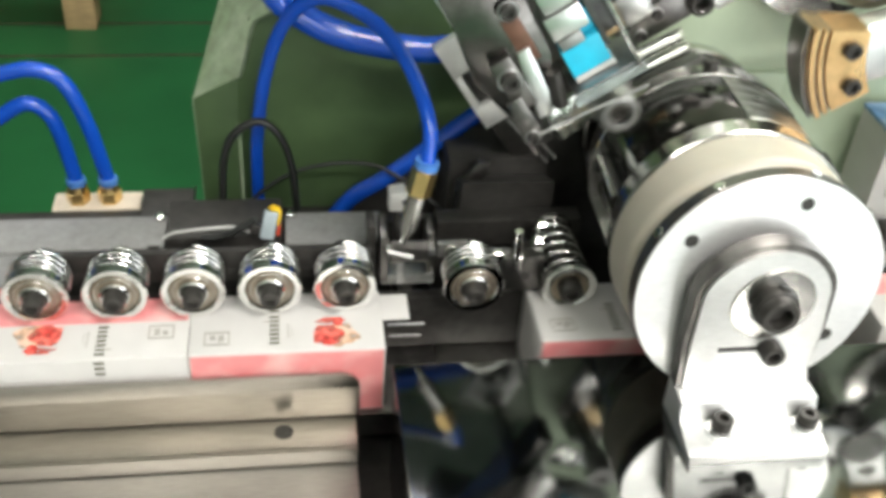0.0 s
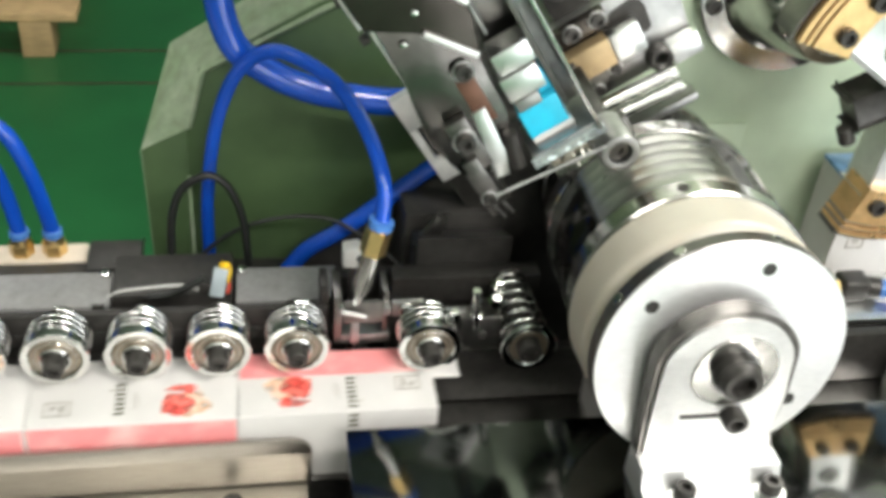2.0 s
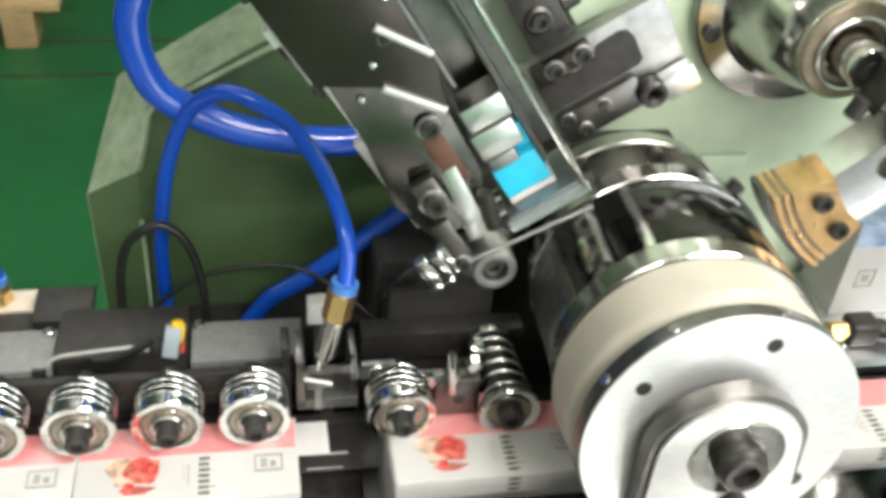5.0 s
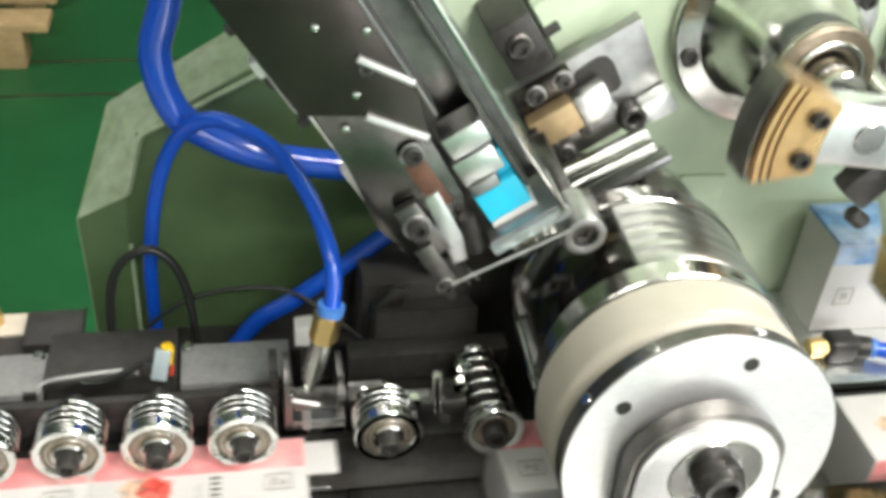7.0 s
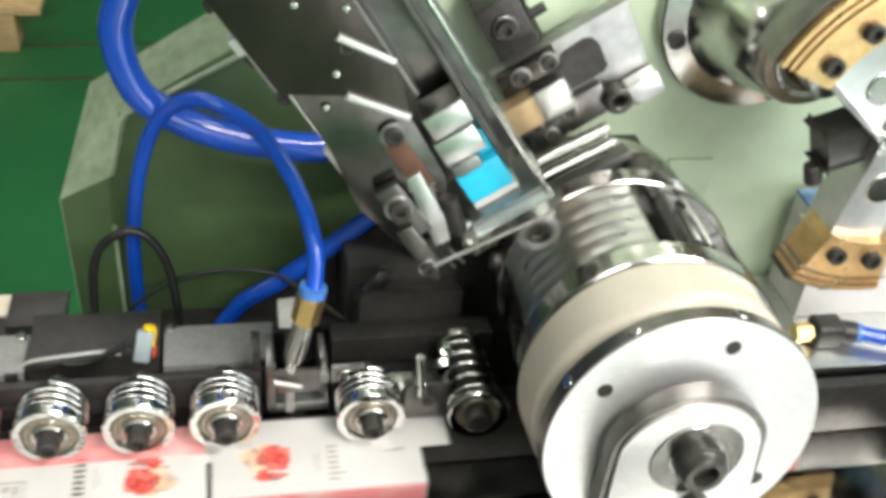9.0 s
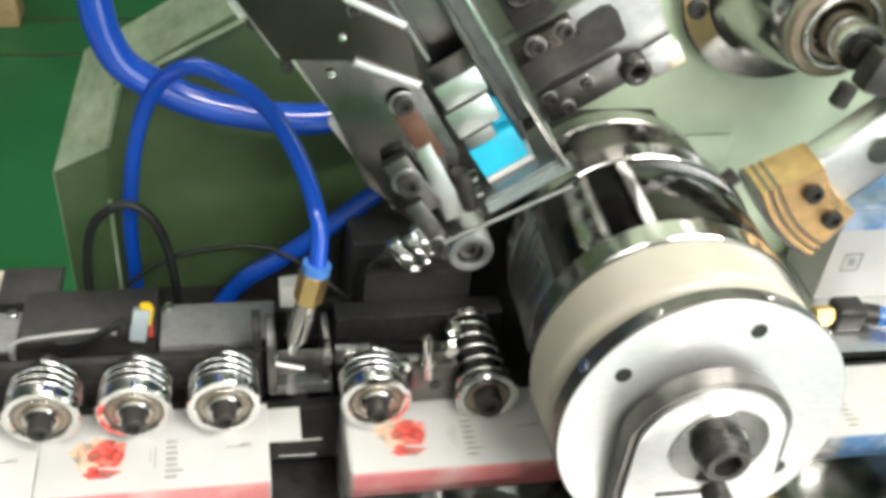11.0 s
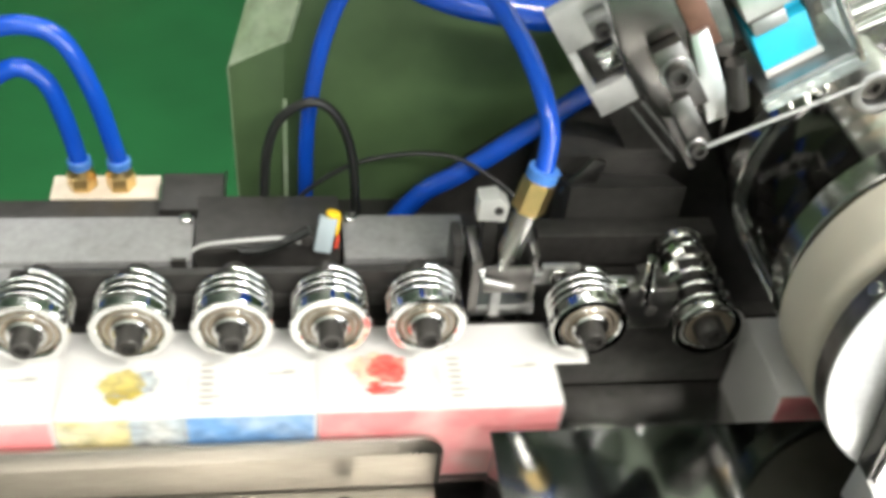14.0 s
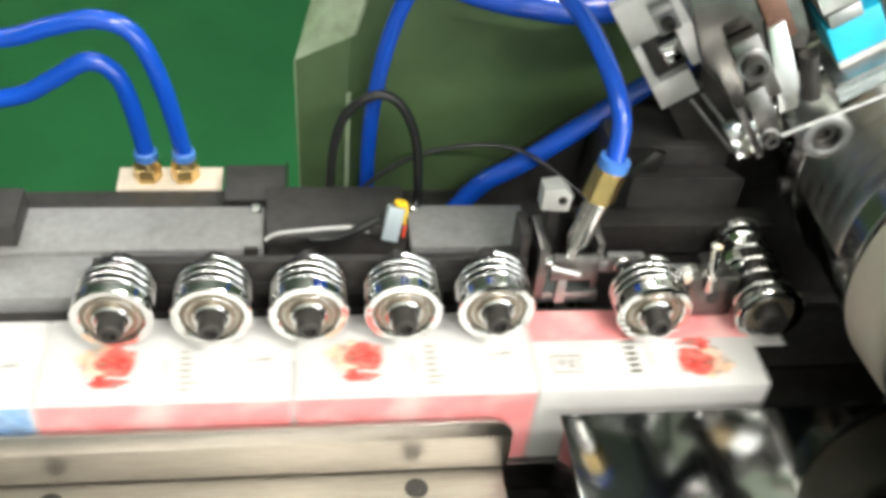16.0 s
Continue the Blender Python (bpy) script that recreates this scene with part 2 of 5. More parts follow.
def solid(name, bm, mat, label, category, kind="", group=""):
    """A top-level thing of one mesh."""
    return tagged(part(name, bm, mat), label, category, group, kind)


def box(x0, x1, y0, y1, z0, z1, bevel=0.0006, bm=None, m=None, segments=2):
    bm = bm or bmesh.new()
    made = bmesh.ops.create_cube(bm, size=1.0)["verts"]
    for v in made:
        v.co = Vector(((x0 + x1) / 2 + v.co.x * (x1 - x0), (y0 + y1) / 2 + v.co.y * (y1 - y0), (z0 + z1) / 2 + v.co.z * (z1 - z0)))
    if m:
        for v in made:
            v.co = m @ v.co
    if bevel:
        edges = {e for v in made for e in v.link_edges}
        bmesh.ops.bevel(bm, geom=list(edges), offset=bevel, segments=segments, affect="EDGES", profile=0.6)
    return bm


def lathe(profile, seg=48, x=0.0, y=0.0, z=0.0, axis="y", start=0.0, sweep=360.0, bm=None, m=None):
    """Turns a closed profile of (radius, along) about an axis through x, y, z."""
    bm = bm or bmesh.new()
    whole = sweep >= 359.9
    count = seg if whole else seg + 1
    rings = []
    for i in range(count):
        a = radians(start + sweep * i / seg)
        ring = []
        for r, h in profile:
            c, s = r * math.cos(a), r * math.sin(a)
            co = {"y": (x + c, y + h, z + s), "z": (x + c, y + s, z + h), "x": (x + h, y + c, z + s)}[axis]
            co = Vector(co)
            ring.append(bm.verts.new(m @ co if m else co))
        rings.append(ring)
    k = len(profile)
    for i in range(seg):
        a, b = rings[i], rings[(i + 1) % count]
        for j in range(k):
            quad = [a[j], a[(j + 1) % k], b[(j + 1) % k], b[j]]
            if (profile[j][0] > 1e-6) or (profile[(j + 1) % k][0] > 1e-6):
                bm.faces.new(quad)
    if not whole:
        bm.faces.new(rings[0])
        bm.faces.new(list(reversed(rings[-1])))
    bmesh.ops.remove_doubles(bm, verts=bm.verts, dist=1e-6)
    return bm


def disc(r, h0, h1, x, y, z, axis="y", seg=40, bevel=0.0006, hole=0.0, bm=None, m=None, start=0.0, sweep=360.0):
    b = min(bevel, (h1 - h0) / 3)
    if hole:
        profile = [(hole, h0 + b), (hole + b, h0), (r - b, h0), (r, h0 + b), (r, h1 - b), (r - b, h1), (hole + b, h1), (hole, h1 - b)]
    else:
        profile = [(0, h0), (r - b, h0), (r, h0 + b), (r, h1 - b), (r - b, h1), (0, h1)]
    return lathe(profile, seg, x, y, z, axis, start, sweep, bm, m)


def ring(R, r, x, y, z, axis="y", seg=40, sub=10, bm=None):
    profile = [(R + r * math.cos(2 * math.pi * i / sub), r * math.sin(2 * math.pi * i / sub)) for i in range(sub)]
    return lathe(profile, seg, x, y, z, axis, bm=bm)


def smooth_points(points, steps=8):
    pts = [Vector(p) for p in points]
    out = []
    for i in range(len(pts) - 1):
        p0, p1, p2, p3 = pts[max(i - 1, 0)], pts[i], pts[i + 1], pts[min(i + 2, len(pts) - 1)]
        for s in range(steps):
            t = s / steps
            out.append(0.5 * ((2 * p1) + (p2 - p0) * t + (2 * p0 - 5 * p1 + 4 * p2 - p3) * t * t + (3 * p1 - p0 - 3 * p2 + p3) * t ** 3))
    out.append(pts[-1])
    return out


def tube(points, r, seg=14, steps=8, bm=None, smooth=True):
    bm = bm or bmesh.new()
    path = smooth_points(points, steps) if smooth else [Vector(p) for p in points]
    side = None
    rings = []
    for i, p in enumerate(path):
        ahead = (path[min(i + 1, len(path) - 1)] - path[max(i - 1, 0)]).normalized()
        side = ahead.orthogonal().normalized() if side is None else (side - ahead * side.dot(ahead)).normalized()
        up = ahead.cross(side)
        rings.append([bm.verts.new(p + r * (math.cos(2 * math.pi * k / seg) * side + math.sin(2 * math.pi * k / seg) * up)) for k in range(seg)])
    for a, b in zip(rings, rings[1:]):
        for k in range(seg):
            bm.faces.new([a[k], a[(k + 1) % seg], b[(k + 1) % seg], b[k]])
    bm.faces.new(list(reversed(rings[0])))
    bm.faces.new(rings[-1])
    return bm


def rod(a, b, r, seg=20, bm=None):
    return tube([a, b], r, seg, bm=bm, smooth=False)


def prism(outline, h0, h1, axis="y", bevel=0.0, bm=None, m=None):
    """An outline in the two other axes, pushed from h0 to h1 along an axis."""
    bm = bm or bmesh.new()
    def co(a, b, h):
        v = Vector({"y": (a, h, b), "z": (a, b, h), "x": (h, a, b)}[axis])
        return m @ v if m else v
    low = [bm.verts.new(co(a, b, h0)) for a, b in outline]
    top = [bm.verts.new(co(a, b, h1)) for a, b in outline]
    faces = [bm.faces.new(low), bm.faces.new(list(reversed(top)))]
    k = len(outline)
    for i in range(k):
        faces.append(bm.faces.new([low[i], top[i], top[(i + 1) % k], low[(i + 1) % k]]))
    if bevel:
        edges = {e for f in faces[:2] for e in f.edges}
        bmesh.ops.bevel(bm, geom=list(edges), offset=bevel, segments=2, affect="EDGES", profile=0.6)
    return bm


def arc(cx, cz, r, a0, a1, n=14):
    return [(cx + r * math.cos(radians(a0 + (a1 - a0) * i / n)), cz + r * math.sin(radians(a0 + (a1 - a0) * i / n))) for i in range(n + 1)]


def socket_screw(at, r, length, parent, axis="y", way=-1, label="black socket-head screw"):
    """A cap screw whose head sticks out along way from at."""
    x, y, z = at
    h0, h1 = sorted((0.0, way * length))
    deep = way * length * 0.45
    outer = [(r * 0.55, deep), (r * 0.55, way * length), (r * 0.92, way * length), (r, way * length * 0.88), (r, 0), (0, 0), (0, deep)]
    head = part("screw", lathe(outer, 18, x, y, z, axis), BLACK_OXIDE, parent, label)
    return head


# ---------------------------------------------------------------- the hall
FLOOR_Z = -0.95


def build_hall():
    bm = box(-7, 9, SOUTH - 0.2, 11, FLOOR_Z - 0.1, FLOOR_Z, 0)
    floor = solid("floor", bm, FLOOR_GREEN, "glossy green epoxy factory floor", "floor", "structure")
    for n, (a, b, c, d) in {"wall_west": (-7.2, -7, SOUTH - 0.2, 11), "wall_east": (9, 9.2, SOUTH - 0.2, 11), "wall_north": (-7, 9, 11, 11.2)}.items():
        solid(n, box(a, b, c, d, FLOOR_Z, CEILING + 0.6, 0), HALL_WALL, "plain painted factory hall wall", "wall", "structure")
    # the unseen wall behind the camera, with a made-up opening for the fill lamp
    bm = box(-7, FILL_X0, SOUTH - 0.2, SOUTH, FLOOR_Z, CEILING + 0.6, 0)
    box(FILL_X1, 9, SOUTH - 0.2, SOUTH, FLOOR_Z, CEILING + 0.6, 0, bm)
    box(FILL_X0, FILL_X1, SOUTH - 0.2, SOUTH, FILL_TOP, CEILING + 0.6, 0, bm)
    solid("wall_south", bm, HALL_WALL, "plain painted factory hall wall with an added opening for fill light", "wall", "structure")
    solid("ceiling", box(-7, 9, SOUTH - 0.2, 11, CEILING + 0.6, CEILING + 0.7, 0), HALL_CEILING, "dull grey factory hall ceiling", "ceiling", "structure")
    for px, py, _ in TUBES:
        lamp = thing("ceiling_lamp", (px, py, CEILING), "white enamel tube lamp hanging lit from the ceiling", "lamp", "tube lamps of the hall")
        part("housing", box(px - 0.66, px + 0.66, py - 0.09, py + 0.09, CEILING - 0.06, CEILING, 0.01), LAMP_BODY, lamp)
        for dy in (-0.045, 0.045):
            part("tube", rod((px - 0.62, py + dy, CEILING - 0.085), (px + 0.62, py + dy, CEILING - 0.085), 0.014, 12), LAMP_GLOW, lamp, "lit fluorescent tube")
        for dx in (-0.5, 0.5):
            part("hanger", rod((px + dx, py, CEILING - 0.002), (px + dx, py, CEILING + 0.6), 0.004, 8), LAMP_BODY, lamp)
    # joints of the floor coating
    for k, (x0, y0, x1, y1) in enumerate([(-1.6, 2.28, 0.4, 2.31), (-1.6, 2.09, 0.1, 2.12)]):
        steps = 26
        pts = [(x0 + (x1 - x0) * i / steps, y0 + (y1 - y0) * i / steps + 0.006 * noise.noise(Vector((i * 0.7, k * 5, 0)))) for i in range(steps + 1)]
        outline = [(x, y - 0.005) for x, y in pts] + [(x, y + 0.005) for x, y in reversed(pts)]
        part("crack", prism(outline, FLOOR_Z - 0.002, FLOOR_Z + 0.0015, "z"), CRACK, floor, "brown crack in the floor coating")
    build_pallet(-1.21, 2.255)


def build_pallet(x, y):
    w, d = 0.69, 0.8
    pallet = thing("pallet", (x, y, FLOOR_Z), "bare softwood pallet lying on the green floor", "pallet")
    for i in range(3):
        for j in range(3):
            bx, by = x + i * (w - 0.08) / 2, y + j * (d - 0.1) / 2
            part("block", box(bx, bx + 0.08, by, by + 0.1, FLOOR_Z, FLOOR_Z + 0.1, 0.004), PALLET_WOOD, pallet)
    for i in range(5):
        by = y + i * (d - 0.1) / 4
        part("board", box(x - 0.065, x + w + 0.065, by, by + 0.1, FLOOR_Z + 0.1, FLOOR_Z + 0.122, 0.003), PALLET_WOOD, pallet)


build_hall()


# ---------------------------------------------------------------- machine body
def build_machine_body():
    base = thing("machine_cabinet", (0.2, 0.0, FLOOR_Z), "black painted machine base under the carton line", "machine")
    part("cabinet", box(-0.62, 1.2, -0.26, 0.16, FLOOR_Z, -0.16, 0.006), BLACK_PAINT, base)
    part("bed", box(-0.62, 1.2, -0.26, 0.16, -0.158, -0.085, 0.003), BLACK_PAINT, base)
    # carton slide, low between the rails
    slide = thing("carton_slide", (0.4, 0, -0.085), "dark steel slide bed on which the cartons run", "conveyor")
    part("bed_plate", box(-1.75, 0.048, -0.024, 0.034, -0.072, -0.0565, 0.0008), DARK_STEEL, slide)
    part("bed_plate", box(0.0485, 2.9, -0.024, 0.034, -0.072, -0.0565, 0.0008), POLISHED, slide, "bright polished part of the bed")
    part("back_guide", box(0.012, 2.9, 0.0235, 0.03, -0.056, -0.022, 0.0006), BLACK_OXIDE, slide)
    part("back_guide", box(-1.75, 0.008, 0.0235, 0.03, -0.056, -0.019, 0.0006), BLACK_OXIDE, slide)
    for fx in (-1.6, -0.9, 1.5, 2.2, 2.8):
        part("foot", box(fx - 0.02, fx + 0.02, -0.02, 0.03, FLOOR_Z, -0.073, 0.002), BLACK_PAINT, slide)
    # front rail with its folded flange
    rail = thing("side_rail", (-0.3, -0.03, -0.085), "folded stainless steel side rail along the cartons", "rail")
    round_end = arc(-0.004, -0.036, 0.0095, 90, 0, 8)
    web = [(-1.75, -0.0265)] + round_end + [(0.0055, -0.0545), (-1.75, -0.0545)]
    part("web", prism(web, -0.0262, -0.0242, "y", 0.0004), BRUSHED, rail, "upright brushed web of the rail")
    part("flange", box(-1.75, 0.0035, -0.0455, -0.0245, -0.0572, -0.0552, 0.0006), BRUSHED, rail)
    part("lip", box(-1.75, 0.0035, -0.0475, -0.0458, -0.0665, -0.0555, 0.0006), BRUSHED, rail)
    for hx in (-0.0315, -0.1685, -0.305):
        part("slot", disc(0.0046, -0.0553, -0.0549, hx, -0.0345, 0, "z", 20, 0.0001), BLACK_OXIDE, rail, "dark slotted hole in the flange")
        part("nut", disc(0.0022, -0.0549, -0.0542, hx, -0.0345, 0, "z", 6, 0.0002), BLACK_OXIDE, rail)
    part("dent", disc(0.0007, -0.0264, -0.02615, -0.0035, 0, -0.0345, "y", 10, 0.0001), BLACK_OXIDE, rail)
    part("dent", disc(0.0005, -0.0264, -0.02615, -0.006, 0, -0.0345, "y", 10, 0.0001), BLACK_OXIDE, rail)
    cover = thing("front_cover", (-0.3, -0.15, -0.085), "flat grey brushed steel cover before the rail", "cover")
    part("sheet", box(-0.62, 0.003, -0.26, -0.048, -0.0672, -0.0652, 0.0005), COVER_STEEL, cover)
    part("skirt", box(-0.62, 0.003, -0.258, -0.255, -0.085, -0.0675, 0.0005), ALUMINIUM, cover)
    part("skirt", box(0.0005, 0.003, -0.252, -0.05, -0.085, -0.0675, 0.0004), ALUMINIUM, cover)
    # polished deck before the drum
    deck = thing("polished_deck", (0.4, -0.14, -0.085), "mirror polished steel deck plate before the drum", "cover")
    part("plate", box(0.0198, 1.2, -0.26, -0.0335, -0.0165, -0.0145, 0.0006), MIRROR, deck)
    part("front_skirt", box(0.0198, 1.2, -0.259, -0.2565, -0.085, -0.0167, 0.0005), MIRROR, deck)
    part("side_skirt", box(0.0200, 0.0223, -0.255, -0.039, -0.085, -0.0167, 0.0005), OILY_BLACK, deck)
    part("back_rib", box(0.0226, 1.2, -0.0385, -0.0345, -0.085, -0.0167, 0.0005), OILY_BLACK, deck)


build_machine_body()


# ---------------------------------------------------------------- roller line
def build_roller():
    roller = thing("spring_roller", (0, 0.005, -0.0148), "chrome ball-bearing roller with spring coils pressing on the cartons", "roller", "spring rollers over the cartons")
    rim = [(0.0112, 0.0065), (0.0112, 0.0072), (0.0122, 0.006), (0.0146, 0.006), (0.0152, 0.0066), (0.0152, 0.0108), (0.0145, 0.0115), (0.0112, 0.0115)]
    part("outer_ring", lathe(rim, 56), CHROME, roller, "bright outer bearing ring")
    seal = [(0.0074, 0.0072), (0.0098, 0.0068), (0.0111, 0.0074), (0.0111, 0.0098), (0.0074, 0.0098)]
    part("seal", lathe(seal, 44), SEAL, roller, "brownish bearing seal")
    part("groove_ring", ring(0.0094, 0.0004, 0, 0.0068, 0), POLISHED, roller)
    inner = [(0.0050, 0.0055), (0.0062, 0.0050), (0.0073, 0.0056), (0.0073, 0.0098), (0.0050, 0.0098)]
    part("inner_ring", lathe(inner, 40), POLISHED, roller)
    stud = [(0.0026, -0.0002), (0.0026, -0.0021), (0.0041, -0.0021), (0.0046, -0.0014), (0.0049, 0.0015), (0.0049, 0.0385), (0, 0.0385), (0, -0.0002)]
    part("axle", lathe(stud, 28), BLACK_OXIDE, roller, "dark axle with a socket in its end")
    part("sleeve", disc(0.0090, 0.0118, 0.0322, 0, 0, 0, "y", 40, 0.0006, 0.005), BLACK_OXIDE, roller)
    turns = 3.25
    coil = [(0.0139 * math.cos(a), 0.0124 + 0.0122 * i / 150, 0.0139 * math.sin(a)) for i in range(151) for a in [2 * math.pi * turns * i / 150]]
    part("spring", tube(coil, 0.00098, 10, smooth=False), CHROME, roller, "chrome coil spring round the sleeve")
    return roller


first_roller = build_roller()
PITCH = 0.0361
for k in range(1, 5):
    copy_thing(first_roller, pose(-PITCH * k, 0.005, -0.0148))
copy_thing(first_roller, pose(0.0632, 0.003, -0.0158))


def build_last_roller():
    """The roller by the drum has a thinner spring on a bare rod."""
    x, z = 0.1125, -0.0045
    roller = thing("spring_roller", (x, 0.005, -0.0187), "chrome roller with a thin loose spring beside the drum", "roller", "spring rollers over the cartons")
    rim = [(0.0098, 0.0055), (0.0098, 0.0064), (0.0118, 0.005), (0.0136, 0.005), (0.0142, 0.0056), (0.0142, 0.0092), (0.0136, 0.01), (0.0098, 0.01)]
    part("outer_ring", lathe(rim, 52, x, 0, z), CHROME, roller, "bright outer bearing ring")
    part("seal", lathe([(0.006, 0.0076), (0.0096, 0.0072), (0.0096, 0.0095), (0.006, 0.0095)], 40, x, 0, z), SEAL, roller, "brownish bearing seal")
    stud = [(0.003, 0.003), (0.003, 0.0), (0.0055, 0.0), (0.0059, 0.0006), (0.0059, 0.008), (0.0042, 0.009), (0.0042, 0.05), (0, 0.05), (0, 0.003)]
    part("axle", lathe(stud, 28, x, 0, z), BLACK_OXIDE, roller, "dark hollow axle end")
    coil = []
    for i in range(221):
        f = i / 220
        a, r = 2 * math.pi * 4.8 * f, 0.0118 - 0.0026 * f
        coil.append((x - 0.0025 * f + r * math.cos(a), 0.011 + 0.031 * f, z + 0.007 * f + r * math.sin(a)))
    part("spring", tube(coil, 0.001, 10, smooth=False), CHROME, roller, "loose chrome coil spring that narrows to the rear")
    part("sleeve", tube([(x, 0.0102, z), (x - 0.0023, 0.043, z + 0.0065)], 0.0072, 20, smooth=False), BLACK_OXIDE, roller)
    part("collar", disc(0.0104, 0.0425, 0.047, x - 0.0025, 0, z + 0.007, "y", 30, 0.0006, 0.0042), POLISHED, roller)


build_last_roller()


def build_roller_mount():
    bar = thing("roller_bar", (-0.07, 0.04, -0.085), "black steel bar that carries the row of rollers", "bar")
    part("beam", box(-0.1545, 0.0165, 0.0325, 0.049, -0.0145, -0.0072, 0.0008), BLACK_PAINT, bar)
    part("spine", box(-0.1545, 0.0165, 0.0325, 0.0365, -0.0071, 0.0042, 0.0008), BLACK_PAINT, bar)
    part("web", box(-0.62, 0.0165, 0.036, 0.049, -0.085, -0.0147, 0.0008), BLACK_PAINT, bar)
    part("end_post", box(0.0125, 0.0165, 0.0335, 0.0485, -0.007, 0.016, 0.0006), BLACK_OXIDE, bar)
    part("beam", box(0.05, 0.128, 0.05, 0.062, -0.01, 0.006, 0.0008), BLACK_OXIDE, bar)
    part("web", box(0.05, 0.128, 0.052, 0.06, -0.085, -0.0103, 0.0006), BLACK_OXIDE, bar)
    # the grey cover strips behind it
    for x0, x1 in ((-0.62, -0.0905), (-0.0285, 0.0235)):
        strip = thing("cover_strip", ((x0 + x1) / 2, 0.07, -0.085), "grey steel cover strip with a screw, behind the rollers", "cover", "grey strips behind the rollers")
        part("strip", box(x0, x1, 0.0555, 0.0835, -0.016, -0.0095, 0.0007), STRIP_GREY, strip)
        part("support", box(x0 + 0.002, x1 - 0.002, 0.0575, 0.082, -0.085, -0.0162, 0.0007), BLACK_PAINT, strip)
        sx = x1 - 0.0035 if x0 < -0.3 else x0 + 0.0035
        part("screw", disc(0.0026, -0.0094, -0.0062, sx, 0.0795, 0, "z", 18, 0.0005), CHROME, strip, "bright pan-head screw")
        if x0 < -0.3:
            part("apron", box(x0, -0.1555, 0.0305, 0.0552, -0.020, -0.0115, 0.0007), STRIP_GREY, strip)
            # black box over the dark left end of the strip
            part("dark_end", box(-0.26, -0.1885, 0.058, 0.0835, -0.0093, 0.0015, 0.0012), BLACK_PAINT, strip)
        part("notch", box(x1 - 0.008, x1 - 0.002, 0.0545, 0.0565, -0.013, -0.0088, 0.0003), BLACK_OXIDE, strip)
    rail = thing("rear_rail", (-0.1, 0.11, -0.085), "black rear rail with bolt heads behind the cover strips", "rail")
    part("beam", box(-0.62, 0.075, 0.0845, 0.134, -0.085, -0.0405, 0.0012), BLACK_PAINT, rail)
    part("raised_lip", box(-0.62, 0.06, 0.086, 0.094, -0.0402, -0.019, 0.0008), BLACK_PAINT, rail)
    part("sensor_block", box(-0.0895, -0.0300, 0.0585, 0.093, -0.034, -0.006, 0.001), BLACK_PAINT, rail)
    part("sensor_foot", box(-0.0895, -0.0300, 0.0585, 0.084, -0.085, -0.0342, 0.0008), BLACK_PAINT, rail)
    part("bolt", disc(0.0035, -0.0405, -0.036, -0.077, 0.112, 0, "z", 6, 0.0005), BLACK_OXIDE, rail)
    part("bolt", disc(0.0035, -0.0405, -0.036, -0.036, 0.112, 0, "z", 6, 0.0005), BLACK_OXIDE, rail)
    part("small_block", box(-0.111, -0.082, 0.118, 0.146, -0.04, -0.034, 0.0008), BLACK_PAINT, rail)
    part("edge_wire", rod((-0.081, 0.118, -0.034), (-0.081, 0.147, -0.034), 0.0006, 8), POLISHED, rail)
    # the pair of brass fittings on their plate
    plate = thing("hose_manifold", (-0.14, 0.142, -0.085), "beige plate with two brass hose fittings", "fitting")
    part("plate", box(-0.163, -0.113, 0.1345, 0.152, -0.0445, -0.040, 0.0006), BEIGE_PLATE, plate)
    part("stand", box(-0.16, -0.116, 0.1355, 0.151, -0.085, -0.0447, 0.0006), BLACK_PAINT, plate)
    for fx in (-0.1485, -0.1306):
        part("nut", disc(0.0068, -0.0398, -0.0315, fx, 0.1435, 0, "z", 6, 0.0006), BRASS, plate, "hexagonal brass nut")
        part("cone", lathe([(0, -0.0315), (0.0062, -0.0315), (0.005, -0.0285), (0, -0.0285)], 24, fx, 0.1435, 0, "z"), BRASS, plate)
        part("collar", disc(0.0056, -0.0284, -0.0235, fx, 0.1435, 0, "z", 24, 0.0006), BLUE_COLLAR, plate)


build_roller_mount()


# ---------------------------------------------------------------- hoses, cables and sensors
def hose(points, r, label, name="air_hose", mat=BLUE_HOSE, category="hose"):
    return solid(name, tube(points, r, 16, 9), mat, label, category)


